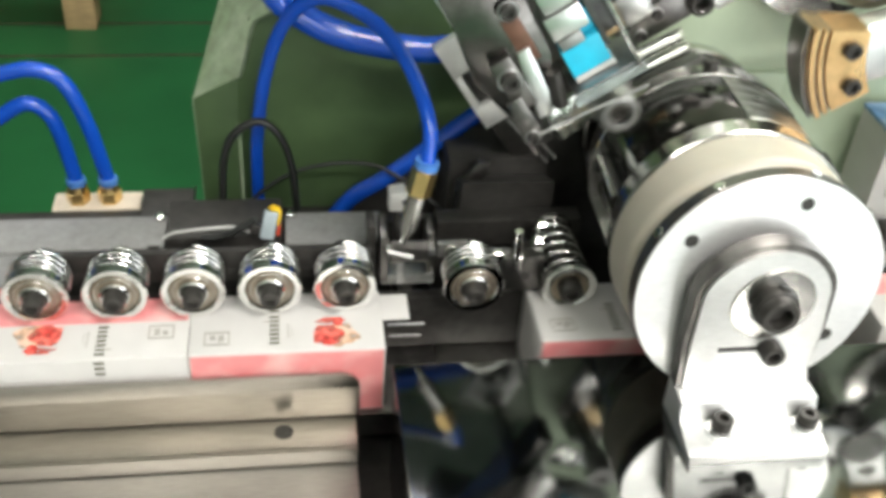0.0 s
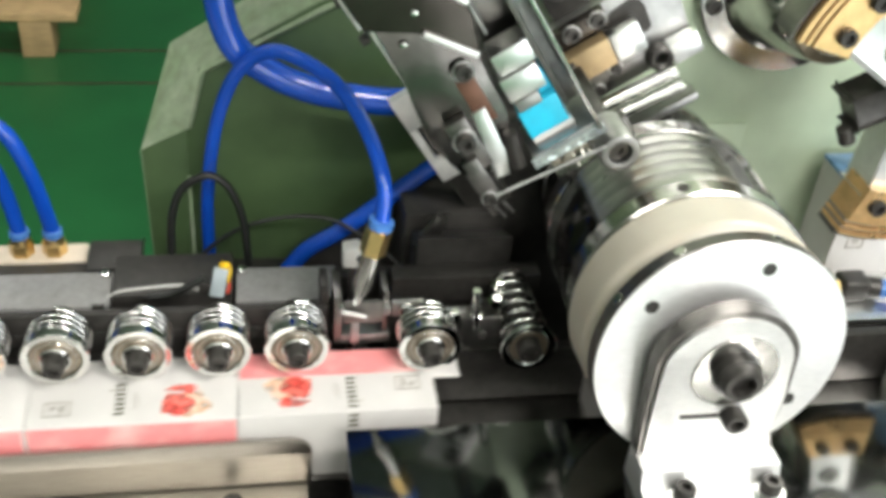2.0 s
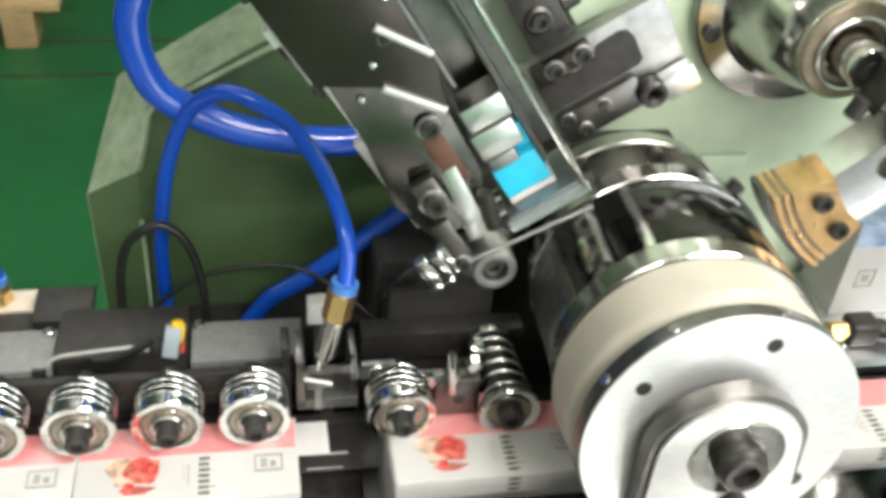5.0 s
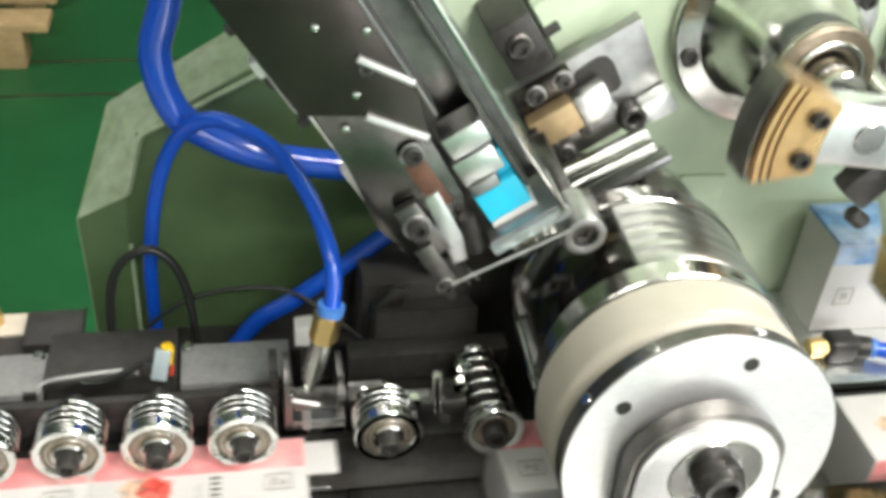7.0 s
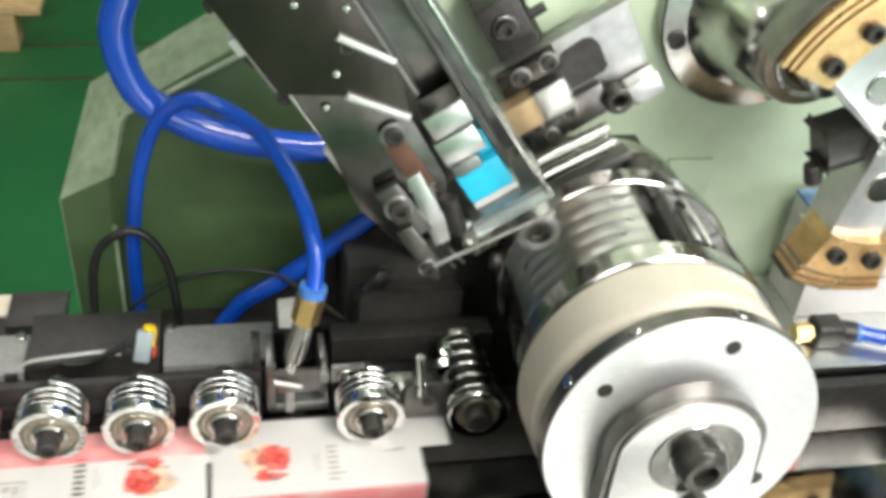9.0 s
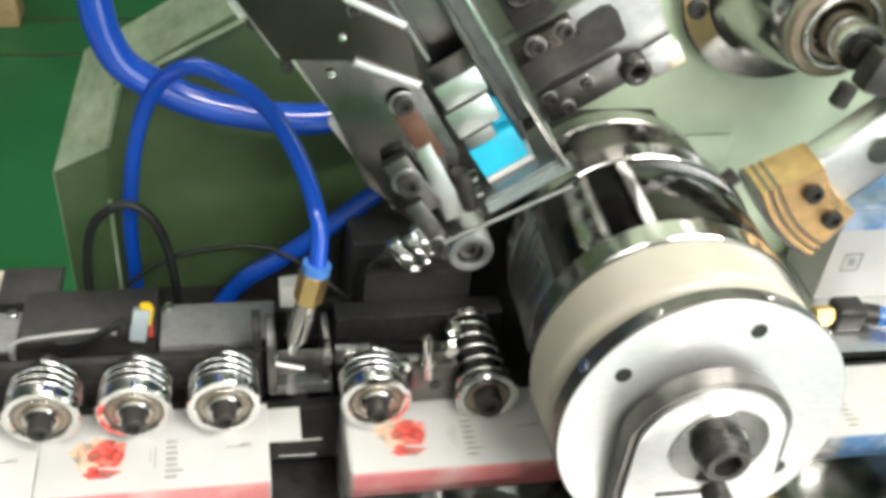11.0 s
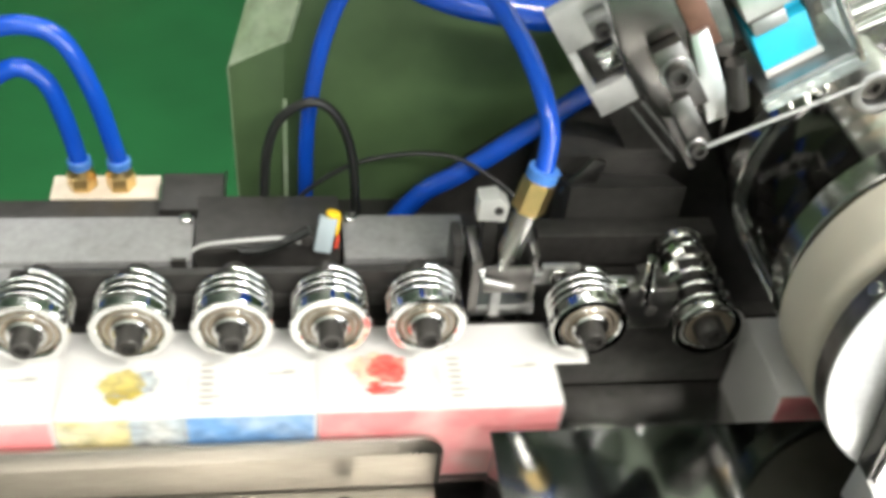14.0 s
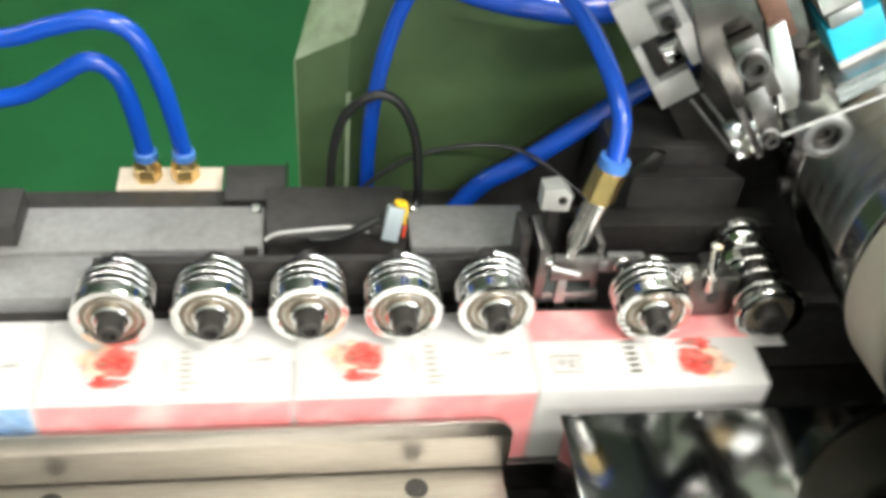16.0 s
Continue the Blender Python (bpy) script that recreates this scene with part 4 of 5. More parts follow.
def build_feeder():
    feeder = thing("label_feeder", tilt_at(0.03, 0, 0.02), "tilted dark steel label feeder over the drum", "machine")
    part("back_plate", tilted(0.004, 0.0605, 0.004, 0.009, -0.26, 0.016, 0.0006), DARK_STEEL, feeder)
    part("left_wall", tilted(0.0012, 0.0038, -0.006, 0.034, -0.26, 0.013, 0.0006), ALUMINIUM, feeder, "bright side wall")
    cover = [(0.0, 0.26), (0.0405, 0.26), (0.0405, 0.0495), (0.0335, 0.0272), (0.0192, 0.0475), (0.0, 0.0600)]
    part("cover_plate", prism(cover, -0.0105, -0.0075, "y", 0.0005, m=TILT_AXIS), BROWN_STEEL, feeder, "browned glossy cover plate")
    lower = [(0.0035, 0.0572), (0.0190, 0.0468), (0.0328, 0.0262), (0.031, -0.004), (0.024, -0.0185), (0.018, -0.0125), (0.013, -0.026), (0.0065, -0.0225), (0.001, -0.020), (-0.0034, 0.002), (0.0018, 0.03)]
    part("lower_plate", prism(lower, -0.0092, -0.0062, "y", 0.0005, m=TILT_AXIS), FEED_STEEL, feeder, "worn grey lower plate")
    # pale metal on the folds puts the tubes' highlights into their colour
    for s0, t0, s1, t1 in ((0.0192, -0.0475, 0.0332, -0.0274), (0.0285, -0.0680, 0.0400, -0.0490)):
        wide = Vector((-(t1 - t0), 0, -(s1 - s0))).normalized() * 0.0013
        a, c = Vector((s0, 0, -t0)), Vector((s1, 0, -t1))
        fold = [(v.x, v.z) for v in (a + wide, c + wide, c - wide, a - wide)]
        part("fold", prism(fold, -0.0128, -0.0106, "y", 0.0007, m=TILT_AXIS), TURNED, feeder, "fold across the cover, its highlight put in as bright metal")
    part("channel_wall", tilted(0.0392, 0.0405, -0.0125, 0.0038, -0.26, -0.034, 0.0003), GREY_STEEL, feeder)
    part("channel_wall", tilted(0.0525, 0.0545, -0.0125, 0.0038, -0.26, 0.012, 0.0003), DARK_STEEL, feeder)
    part("guard", tilted(0.0602, 0.0616, -0.0225, 0.0038, -0.2, 0.0225, 0.0003), SMOKED, feeder, "clear acrylic side guard")
    part("guard_edge", tilted(0.0603, 0.0618, -0.0245, -0.0227, -0.2, 0.0228, 0.0003), POLISHED, feeder)
    part("end_sill", tilted(0.031, 0.062, -0.0205, 0.0035, 0.0205, 0.0235, 0.0005), GREY_STEEL, feeder, "steel sill under the label stack")
    part("sill_apron", tilted(0.030, 0.063, -0.0222, -0.0207, 0.0215, 0.0265, 0.0004), SMOKED, feeder)
    part("label", tilted(0.0345, 0.0520, -0.0145, 0.003, 0.0028, 0.0172, 0.0004), CYAN, feeder, "stack of cyan labels with a pale lower edge")
    part("label_edge", tilted(0.0345, 0.0530, -0.0148, 0.003, 0.0174, 0.0202, 0.0004), PAPER, feeder, "white edge of the label stack")
    part("label_back", tilted(0.0465, 0.0520, -0.0105, 0.003, -0.008, 0.0026, 0.0004), CYAN, feeder)
    part("weight", tilted(0.0345, 0.0508, -0.0165, -0.002, -0.0150, -0.0035, 0.0008), ALUMINIUM, feeder, "bright block that weighs down the labels")
    part("weight", tilted(0.0362, 0.0522, -0.0165, -0.002, -0.0262, -0.0160, 0.0008), ALUMINIUM, feeder, "bright block that weighs down the labels")
    part("weight_face", tilted(0.0355, 0.0462, -0.0168, -0.006, -0.0032, 0.0022, 0.0005), GREY_STEEL, feeder)
    part("shim", tilted(0.0192, 0.0270, -0.0112, -0.0097, -0.0215, 0.0018, 0.0005), RUST, feeder, "rusty brown shim")
    part("bar", tilted(0.0062, 0.0158, -0.0145, -0.0097, -0.008, 0.0185, 0.001), DARK_STEEL, feeder, "dark stripping bar")
    part("finger", tilted(0.0040, 0.0112, -0.0165, -0.0147, 0.0105, 0.034, 0.0009), DARK_STEEL, feeder, "dark stripping finger at the outlet")
    strip = [(0.0188, 0.006), (0.0245, 0.006), (0.0222, -0.018), (0.0188, -0.0285), (0.0125, -0.0278)]
    part("strip", prism(strip, -0.0125, -0.0098, "y", 0.0005, m=TILT_AXIS), ALUMINIUM, feeder, "bright guide strip beside the bar")
    part("label_pin", rod(tilt_at(0.0278, -0.0125, 0.010), tilt_at(0.0238, -0.0125, 0.0265), 0.0032, 20), BLACK_OXIDE, feeder, "black pin beside the labels")
    part("sill_rod", rod(tilt_at(0.0095, -0.0222, 0.0278), tilt_at(0.0600, -0.0222, 0.0330), 0.0008, 12), GREY_STEEL, feeder, "thin bright rod under the sill")
    tilt_screw(0.0106, -0.0146, 0.0019, 0.0042, 0.004, feeder)
    tilt_screw(0.0245, -0.0113, -0.0246, 0.0036, 0.003, feeder)
    tilt_screw(0.0062, -0.0167, 0.0313, 0.0028, 0.003, feeder)
    tilt_screw(0.0285, -0.0100, -0.062, 0.0018, 0.0016, feeder)
    for s, t in ((0.0205, -0.0560), (0.0225, -0.0847), (0.036, -0.0745), (0.0105, -0.047)):
        part("rivet", lathe([(0, -0.0012), (0.0012, -0.0009), (0.0017, 0), (0, 0)], 16, *tilt_at(s, -0.0105, t)), CHROME, feeder, "small bright rivet")
    # milled frame with a window behind the outlet
    # WHITE_ALUMINIUM puts the frame's white reflections into its colour
    part("frame_head", tilted(-0.0227, 0.0048, 0.074, 0.080, 0.0166, 0.0371, 0.0006), WHITE_ALUMINIUM, feeder, "bright milled frame head")
    part("frame_side", tilted(-0.0227, -0.0187, 0.074, 0.080, 0.0373, 0.0591, 0.0006), WHITE_ALUMINIUM, feeder)
    part("frame_foot", tilted(-0.0227, -0.0052, 0.074, 0.080, 0.0593, 0.0726, 0.0006), WHITE_ALUMINIUM, feeder)
    part("frame_side", tilted(-0.0037, 0.0048, 0.074, 0.080, 0.0373, 0.0591, 0.0006), WHITE_ALUMINIUM, feeder)
    part("frame_back", tilted(-0.0185, -0.0039, 0.0785, 0.0805, 0.0373, 0.0591, 0.0004), BLACK_OXIDE, feeder, "black window in the frame")
    part("frame_lug", tilted(-0.010, -0.001, 0.066, 0.0738, 0.0226, 0.0335, 0.0008), GREY_STEEL, feeder)
    tilt_screw(-0.0055, 0.066, 0.028, 0.003, 0.003, feeder)
    part("frame_pawl", tilted(-0.0128, -0.0045, 0.068, 0.0738, 0.0400, 0.0490, 0.0008), CHROME, feeder, "bright pawl in the frame's window")
    part("frame_chute", tilted(-0.020, -0.003, 0.076, 0.082, 0.0728, 0.112, 0.0008), BLACK_OXIDE, feeder)
    for ds in (0.0, 0.005):
        part("frame_wire", rod(tilt_at(-0.010 + ds, 0.072, 0.0730), tilt_at(-0.004 + ds, 0.066, 0.105), 0.0008, 10), GREY_STEEL, feeder, "thin guide wire")
    part("frame_tie", tilted(0.002, 0.008, 0.009, 0.079, 0.010, 0.0200, 0.0008), GREY_STEEL, feeder)
    part("clip", tilted(-0.0045, 0.0010, -0.004, 0.002, -0.083, -0.076, 0.0006), WHITE_ALUMINIUM, feeder, "small bright clip")
    part("clip_rod", rod(tilt_at(-0.0015, -0.002, -0.076), tilt_at(-0.0015, -0.002, -0.058), 0.0011, 12), WHITE_ALUMINIUM, feeder, "thin bright rod")
    for t in (-0.071, -0.052, -0.095):
        part("screw", disc(0.0024, -0.0045, -0.0008, 0, 0, 0, "x", 14, 0.0004, m=Matrix.Translation(tilt_at(0, 0.001, t)) @ pose(0, 0, 0, 0, -33.85, 0)), BLACK_OXIDE, feeder)
    part("chute", tilted(0.004, 0.012, 0.002, 0.03, 0.0165, 0.05, 0.0008), BLACK_OXIDE, feeder, "black guide under the outlet")
    part("rib", tilted(0.0007, 0.0035, -0.002, 0.004, 0.0135, 0.052, 0.0005), DARK_STEEL, feeder)
    part("hanger", tilted(0.01, 0.055, 0.0095, 0.114, -0.12, -0.09, 0.001), BLACK_OXIDE, feeder)
    # strip-off roller and tip that come out at each turn
    puller = thing("label_puller", tilt_at(0.064, -0.004, 0.045), "steel puller carriage with guide rods and a hollow roller", "lever")
    c = tilt_at(0.064, 0, 0.045)
    part("roller", lathe([(0.0052, c.y - 0.008), (0.0052, c.y - 0.0155), (0.0066, c.y - 0.016), (0.0084, c.y - 0.0155), (0.0088, c.y - 0.0145), (0.0088, c.y + 0.006), (0, c.y + 0.006), (0, c.y - 0.008)], 32, c.x, 0, c.z), GREY_STEEL, puller, "hollow steel roller end")
    part("core", lathe([(0.0022, c.y - 0.011), (0.0022, c.y - 0.0128), (0.0044, c.y - 0.0128), (0.0044, c.y - 0.007), (0, c.y - 0.007), (0, c.y - 0.011)], 20, c.x, 0, c.z), DARK_STEEL, puller)
    part("arm", tilted(0.060, 0.074, 0.0000, 0.0063, 0.040, 0.050, 0.001), DARK_STEEL, puller)
    part("arm_link", tilted(0.060, 0.068, 0.0065, 0.0575, 0.041, 0.049, 0.001), DARK_STEEL, puller)
    part("carriage_plate", tilted(0.0505, 0.066, 0.0577, 0.0615, 0.040, 0.0655, 0.0008), DARK_STEEL, puller)
    crumple = bmesh.new()
    for i, (s0, s1, y0) in enumerate(((0.0355, 0.041, -0.002), (0.0405, 0.0465, 0.0005), (0.046, 0.0515, -0.0015), (0.051, 0.054, 0.001))):
        box(s0, s1, y0, y0 + 0.004, -0.0515 + 0.0008 * i, -0.0345 - 0.0012 * (i % 2), 0.0007, crumple, TILT_AXIS @ pose(0, 0, 0, 0, 0, (8, -14, 12, -9)[i] * 0.2))
    part("blade", crumple, CHROME, puller, "bright crumpled label on the blade")
    for t in (0.0705, 0.0795):
        part("rod", rod(tilt_at(0.052, 0.062, t - 0.0005), tilt_at(0.108, 0.062, t + 0.003), 0.0036, 20), CHROME, puller, "ground guide rod")
    part("lower_rail", tilted(0.050, 0.112, 0.058, 0.068, 0.0885, 0.0925, 0.0008), GREY_STEEL, puller, "ground rail under the rods")
    part("rod_yoke", tilted(0.050, 0.057, 0.056, 0.068, 0.066, 0.084, 0.001), GREY_STEEL, puller)
    part("brass_block", tilted(0.0630, 0.0850, 0.062, 0.0715, 0.0385, 0.054, 0.001), TAN_BRASS, puller, "dull brass slide block")
    part("slide_head", tilted(0.0855, 0.1010, 0.064, 0.0715, 0.0395, 0.056, 0.0012), ALUMINIUM, puller, "bright slide head")
    return puller


puller = build_feeder()


def build_rear_bracket():
    rear = thing("slide_bracket", tilt_at(0.095, 0.08, 0.085), "bright milled slide bracket behind the feeder", "bracket")
    outline = [(0.059, -0.0265), (0.1268, -0.0275), (0.1225, -0.066), (0.110, -0.0735), (0.059, -0.0725)]
    part("plate", prism(outline, 0.075, 0.083, "y", 0.0008, m=TILT_AXIS), GREY_STEEL, rear)
    slot = [(0.0595, -0.0365), (0.088, -0.0365), (0.092, -0.0342), (0.1025, -0.0333), (0.1062, -0.0352), (0.1076, -0.0397), (0.1066, -0.0515), (0.104, -0.0535), (0.0595, -0.0535)]
    part("slot", prism(slot, 0.0742, 0.0752, "y", 0, m=TILT_AXIS), BLACK_OXIDE, rear, "dark milled slot")
    part("bar", tilted(0.0605, 0.0890, 0.068, 0.0745, 0.0265, 0.036, 0.0008), BROWN_STEEL, rear, "browned clamping bar")
    for s in (0.0706, 0.0842):
        tilt_screw(s, 0.068, 0.0305, 0.0036, 0.003, rear)
    part("lower_guide", tilted(0.0605, 0.1000, 0.0705, 0.0745, 0.0555, 0.0715, 0.0008), DARK_STEEL, rear, "dark lower guide")
    for s, t in ((0.0650, 0.0585), (0.0819, 0.0606), (0.0700, 0.0672)):
        tilt_screw(s, 0.0705, t, 0.0028, 0.003, rear)
    at = tilt_at(0.1035, 0, 0.067)
    part("knob", disc(0.0066, 0.0785, 0.0875, at.x, 0, at.z, "y", 28, 0.0012, 0.003), BLACK_OXIDE, rear, "black knurled knob")
    part("end_cap", tilted(0.1085, 0.1240, 0.066, 0.0742, 0.0620, 0.0740, 0.0012), ALUMINIUM, rear, "bright end cap")
    part("stay", tilted(0.072, 0.088, 0.0832, 0.115, 0.045, 0.062, 0.001), GREY_STEEL, rear)
    block = thing("bearing_block", (0.122, 0.1, 0.14), "black bearing block with a bolt behind the feeder", "bearing")
    part("body", tilted(0.066, 0.086, 0.081, 0.115, -0.0005, 0.033, 0.0012), BLACK_OXIDE, block)
    at = tilt_at(0.075, 0.081, 0.0125)
    part("washer", ring(0.0052, 0.0016, at.x, at.y, at.z), DARK_STEEL, block)
    socket_screw(at, 0.0042, 0.004, block)
    part("side_bolt", disc(0.0036, 0.0868, 0.095, 0, 0.092, -0.018, "x", 6, 0.0005, m=TILT_AXIS), BLACK_OXIDE, block)


build_rear_bracket()


# ---------------------------------------------------------------- back wall of the machine and hood
def build_back():
    wall = thing("machine_housing", (0.4, 0.14, -0.085), "pale green painted machine panel behind the drum", "panel")
    part("panel", box(0.098, 0.95, 0.1285, 0.16, -0.085, 0.42, 0.002), GREEN_PAINT, wall)
    part("pocket_plate", box(0.236, 0.262, 0.1255, 0.1283, 0.018, 0.052, 0.0006), GREEN_PAINT, wall)
    duct = thing("duct_box", (0.19, 0.12, 0.14), "pale grey-green sheet box on the machine panel", "box")
    part("box", tilted(0.088, 0.134, 0.09, 0.115, 0.004, 0.030, 0.001), GREEN_PAINT, duct)
    part("latch", tilted(0.112, 0.132, 0.085, 0.0898, 0.002, 0.008, 0.0008), BEIGE_PLATE, duct)
    hood = thing("sheet_hood", (0.0, 0.16, -0.085), "olive green sheet metal hood with scuffed edges coloured as lit", "hood")
    outer = [(-0.0765, 0.0345), (-0.060, 0.081), (-0.046, 0.090), (0.006, 0.123), (0.10, 0.172)]
    inner = [(-0.051, 0.049), (-0.043, 0.079), (-0.041, 0.082), (0.016, 0.114), (0.10, 0.157)]
    bm = bmesh.new()
    depth = [0.134] + [0.165] * (len(outer) - 1)
    front = [[bm.verts.new((x, d, z)) for (x, z), d in zip(outer, depth)], [bm.verts.new((x, 0.13, z)) for x, z in inner]]
    back = [[bm.verts.new((x, d + 0.0025, z - 0.0012)) for (x, z), d in zip(outer, depth)], [bm.verts.new((x + 0.0015, 0.1325, z - 0.0015)) for x, z in inner]]
    for i in range(len(outer) - 1):
        bm.faces.new([front[0][i], front[0][i + 1], front[1][i + 1], front[1][i]])
        bm.faces.new([back[0][i], back[1][i], back[1][i + 1], back[0][i + 1]])
        for k in (0, 1):
            bm.faces.new([front[k][i], back[k][i], back[k][i + 1], front[k][i + 1]])
    for i in (0, len(outer) - 1):
        bm.faces.new([front[0][i], front[1][i], back[1][i], back[0][i]])
    # the band's paler green holds the light that falls on its upward side
    part("edge_band", bm, LIT_WORN_GREEN, hood, "scuffed green folded edge, light from above put into its colour")
    panel = [(-0.058, -0.085), (-0.0525, 0.049), (-0.0445, 0.081), (0.016, 0.117), (0.0978, 0.157), (0.0978, -0.085)]
    part("panel", prism(panel, 0.1335, 0.137, "y", 0.0006), OLIVE_PAINT, hood, "olive green inner panel")
    part("front_sheet", prism([(-0.0765, 0.0335), (-0.052, 0.048), (-0.056, -0.085), (-0.0735, -0.085)], 0.1325, 0.1345, "y", 0.0003), OLIVE_PAINT, hood, "olive green front sheet")
    part("sheet_edge", rod((-0.0765, 0.1335, 0.0335), (-0.0735, 0.1335, -0.085), 0.0007, 8), LIT_WORN_GREEN, hood)
    part("bright_edge", rod((-0.0763, 0.133, 0.0348), (-0.0515, 0.1295, 0.049), 0.0006, 8), LIT_WORN_GREEN, hood, "thin pale edge line")
    part("seam", box(-0.0535, -0.0515, 0.1312, 0.1323, -0.085, 0.018, 0.0003), LIT_WORN_GREEN, hood)
    # two black fillers cover the dark area from the hose to the drum
    part("dark_infill", prism([(-0.03, -0.085), (-0.03, -0.056), (-0.004, -0.046), (0.028, -0.018), (0.050, 0.0), (0.079, 0.023), (0.0975, 0.037), (0.0975, -0.085)], 0.123, 0.1332, "y", 0.001), BLACK_PAINT, hood, "black sheet with a sloping top, filling the dark area below the hood")
    part("black_infill", box(0.0982, 0.215, 0.1, 0.1282, -0.085, 0.068, 0.002), BLACK_PAINT, wall, "black box filling the dark area behind the drum")
    pit = thing("drive_housing", (0.09, 0.09, -0.085), "black drive housing between the nozzle and the drum", "housing")
    part("rear", box(0.06, 0.1155, 0.0845, 0.122, -0.085, 0.022, 0.003), BLACK_PAINT, pit)
    part("slope", prism([(0.062, 0.022), (0.062, -0.035), (0.084, -0.035), (0.084, 0.012)], 0.0, 0.05, "x", 0.001, m=Matrix.Translation((0.064, 0, 0))), BLACK_PAINT, pit)
    part("fin", prism([(0.062, 0.012), (0.074, 0.030), (0.080, 0.028), (0.074, 0.008)], 0.07, 0.073, "y", 0.0005), DARK_STEEL, pit, "thin steel fin")
    # cone and shaft of the second rotor
    cx, cz = 0.264, 0.140
    cone = thing("cone_housing", (cx, 0.11, cz), "polished conical bearing housing on the green panel", "bearing")
    profile = [(0.0, 0.1282), (0.052, 0.1282), (0.0525, 0.127), (0.0525, 0.1215), (0.0515, 0.1205), (0.040, 0.1195), (0.036, 0.114), (0.0325, 0.1), (0.0285, 0.086), (0.0255, 0.078), (0.024, 0.076), (0.0, 0.076)]
    part("cone", lathe(profile, 72, cx, 0, cz), POLISHED, cone, "polished steel cone with a flange")
    for k in range(4):
        a = radians(199 + 90 * k)
        socket_screw((cx + 0.0455 * math.cos(a), 0.1203, cz + 0.0455 * math.sin(a)), 0.0045, 0.0025, cone)
    part("bearing_ring", disc(0.0235, 0.070, 0.0765, cx, 0, cz, "y", 56, 0.001, 0.012), SEAL, cone)
    part("outer_ring", ring(0.0225, 0.0013, cx, 0.0743, cz, seg=56), CHROME, cone)
    part("inner_ring", ring(0.0165, 0.0016, cx, 0.069, cz, seg=48), CHROME, cone)
    part("shaft", disc(0.0105, 0.052, 0.0743, cx, 0, cz, "y", 36, 0.001), POLISHED, cone)
    part("shaft_socket", disc(0.0048, 0.0512, 0.0521, cx, 0, cz, "y", 20, 0.0003), BLACK_OXIDE, cone)
    other = thing("side_cone", (0.382, 0.11, 0.135), "polished conical bearing housing on the green panel", "bearing")
    part("cone", lathe(profile, 64, 0.382, 0, 0.135), POLISHED, other)
    # waiting carton, elbow fitting
    shelf = thing("side_shelf", (0.42, 0.08, -0.085), "pale steel shelf beside the drum", "shelf")
    part("plate", box(0.285, 0.95, 0.045, 0.125, -0.034, -0.030, 0.0008), ALUMINIUM, shelf)
    part("support", box(0.29, 0.94, 0.05, 0.12, -0.085, -0.0342, 0.0008), BLACK_PAINT, shelf)
    spare = thing("spare_carton", (0.355, 0.1, -0.03), "white carton with a blue top band on the shelf", "carton")
    part("body", box(0.315, 0.405, 0.0862, 0.122, -0.0298, 0.0308, 0.0008), PAPER, spare)
    part("top_band", box(0.3147, 0.4053, 0.0859, 0.1223, 0.0309, 0.0338, 0.0006), BLUE_PRINT, spare, "blue printed top face")
    part("front_band", box(0.3156, 0.4044, 0.0857, 0.0861, 0.0180, 0.0304, 0), BLUE_PRINT, spare, "blue wash along the upper front")
    bm = box(0.3235, 0.3245, 0.0857, 0.0861, -0.010, 0.002, 0)
    box(0.3333, 0.3343, 0.0857, 0.0861, -0.010, 0.002, 0, bm)
    box(0.3245, 0.3333, 0.0857, 0.0861, 0.001, 0.002, 0, bm)
    box(0.3245, 0.3333, 0.0857, 0.0861, -0.010, -0.009, 0, bm)
    box(0.3268, 0.3310, 0.0857, 0.0861, -0.0065, -0.0015, 0, bm)
    part("stamp", bm, FADED_INK, spare, "small square stamp")
    for zz in (0.012, 0.004, -0.004):
        part("text_bar", box(0.350, 0.366, 0.0857, 0.0861, zz, zz + 0.0022, 0), FADED_INK, spare, "faded row of print")
    elbow = thing("elbow_fitting", (0.325, 0.062, -0.03), "black elbow fitting with a brass stem and blue hose", "fitting")
    part("stem", rod((0.303, 0.0655, -0.0225), (0.3125, 0.0655, -0.022), 0.0055, 6), BRASS, elbow, "brass stem")
    part("body", box(0.3128, 0.330, 0.0585, 0.0725, -0.0297, -0.0145, 0.003, segments=3), BLACK_OXIDE, elbow, "black plastic elbow")
    part("sleeve", rod((0.330, 0.065, -0.022), (0.3375, 0.062, -0.0215), 0.0062, 24), BLACK_OXIDE, elbow)
    part("release_ring", rod((0.3378, 0.062, -0.0215), (0.3405, 0.061, -0.0215), 0.0056, 24), BLUE_COLLAR, elbow)
    hose([(0.3408, 0.0608, -0.0215), (0.36, 0.0535, -0.0205), (0.40, 0.045, -0.012), (0.46, 0.05, 0.01), (0.53, 0.07, 0.04)], 0.0046, "blue air hose leading away from the elbow")


build_back()


# ---------------------------------------------------------------- rotor with bronze pads
RX, RZ = 0.300, 0.125


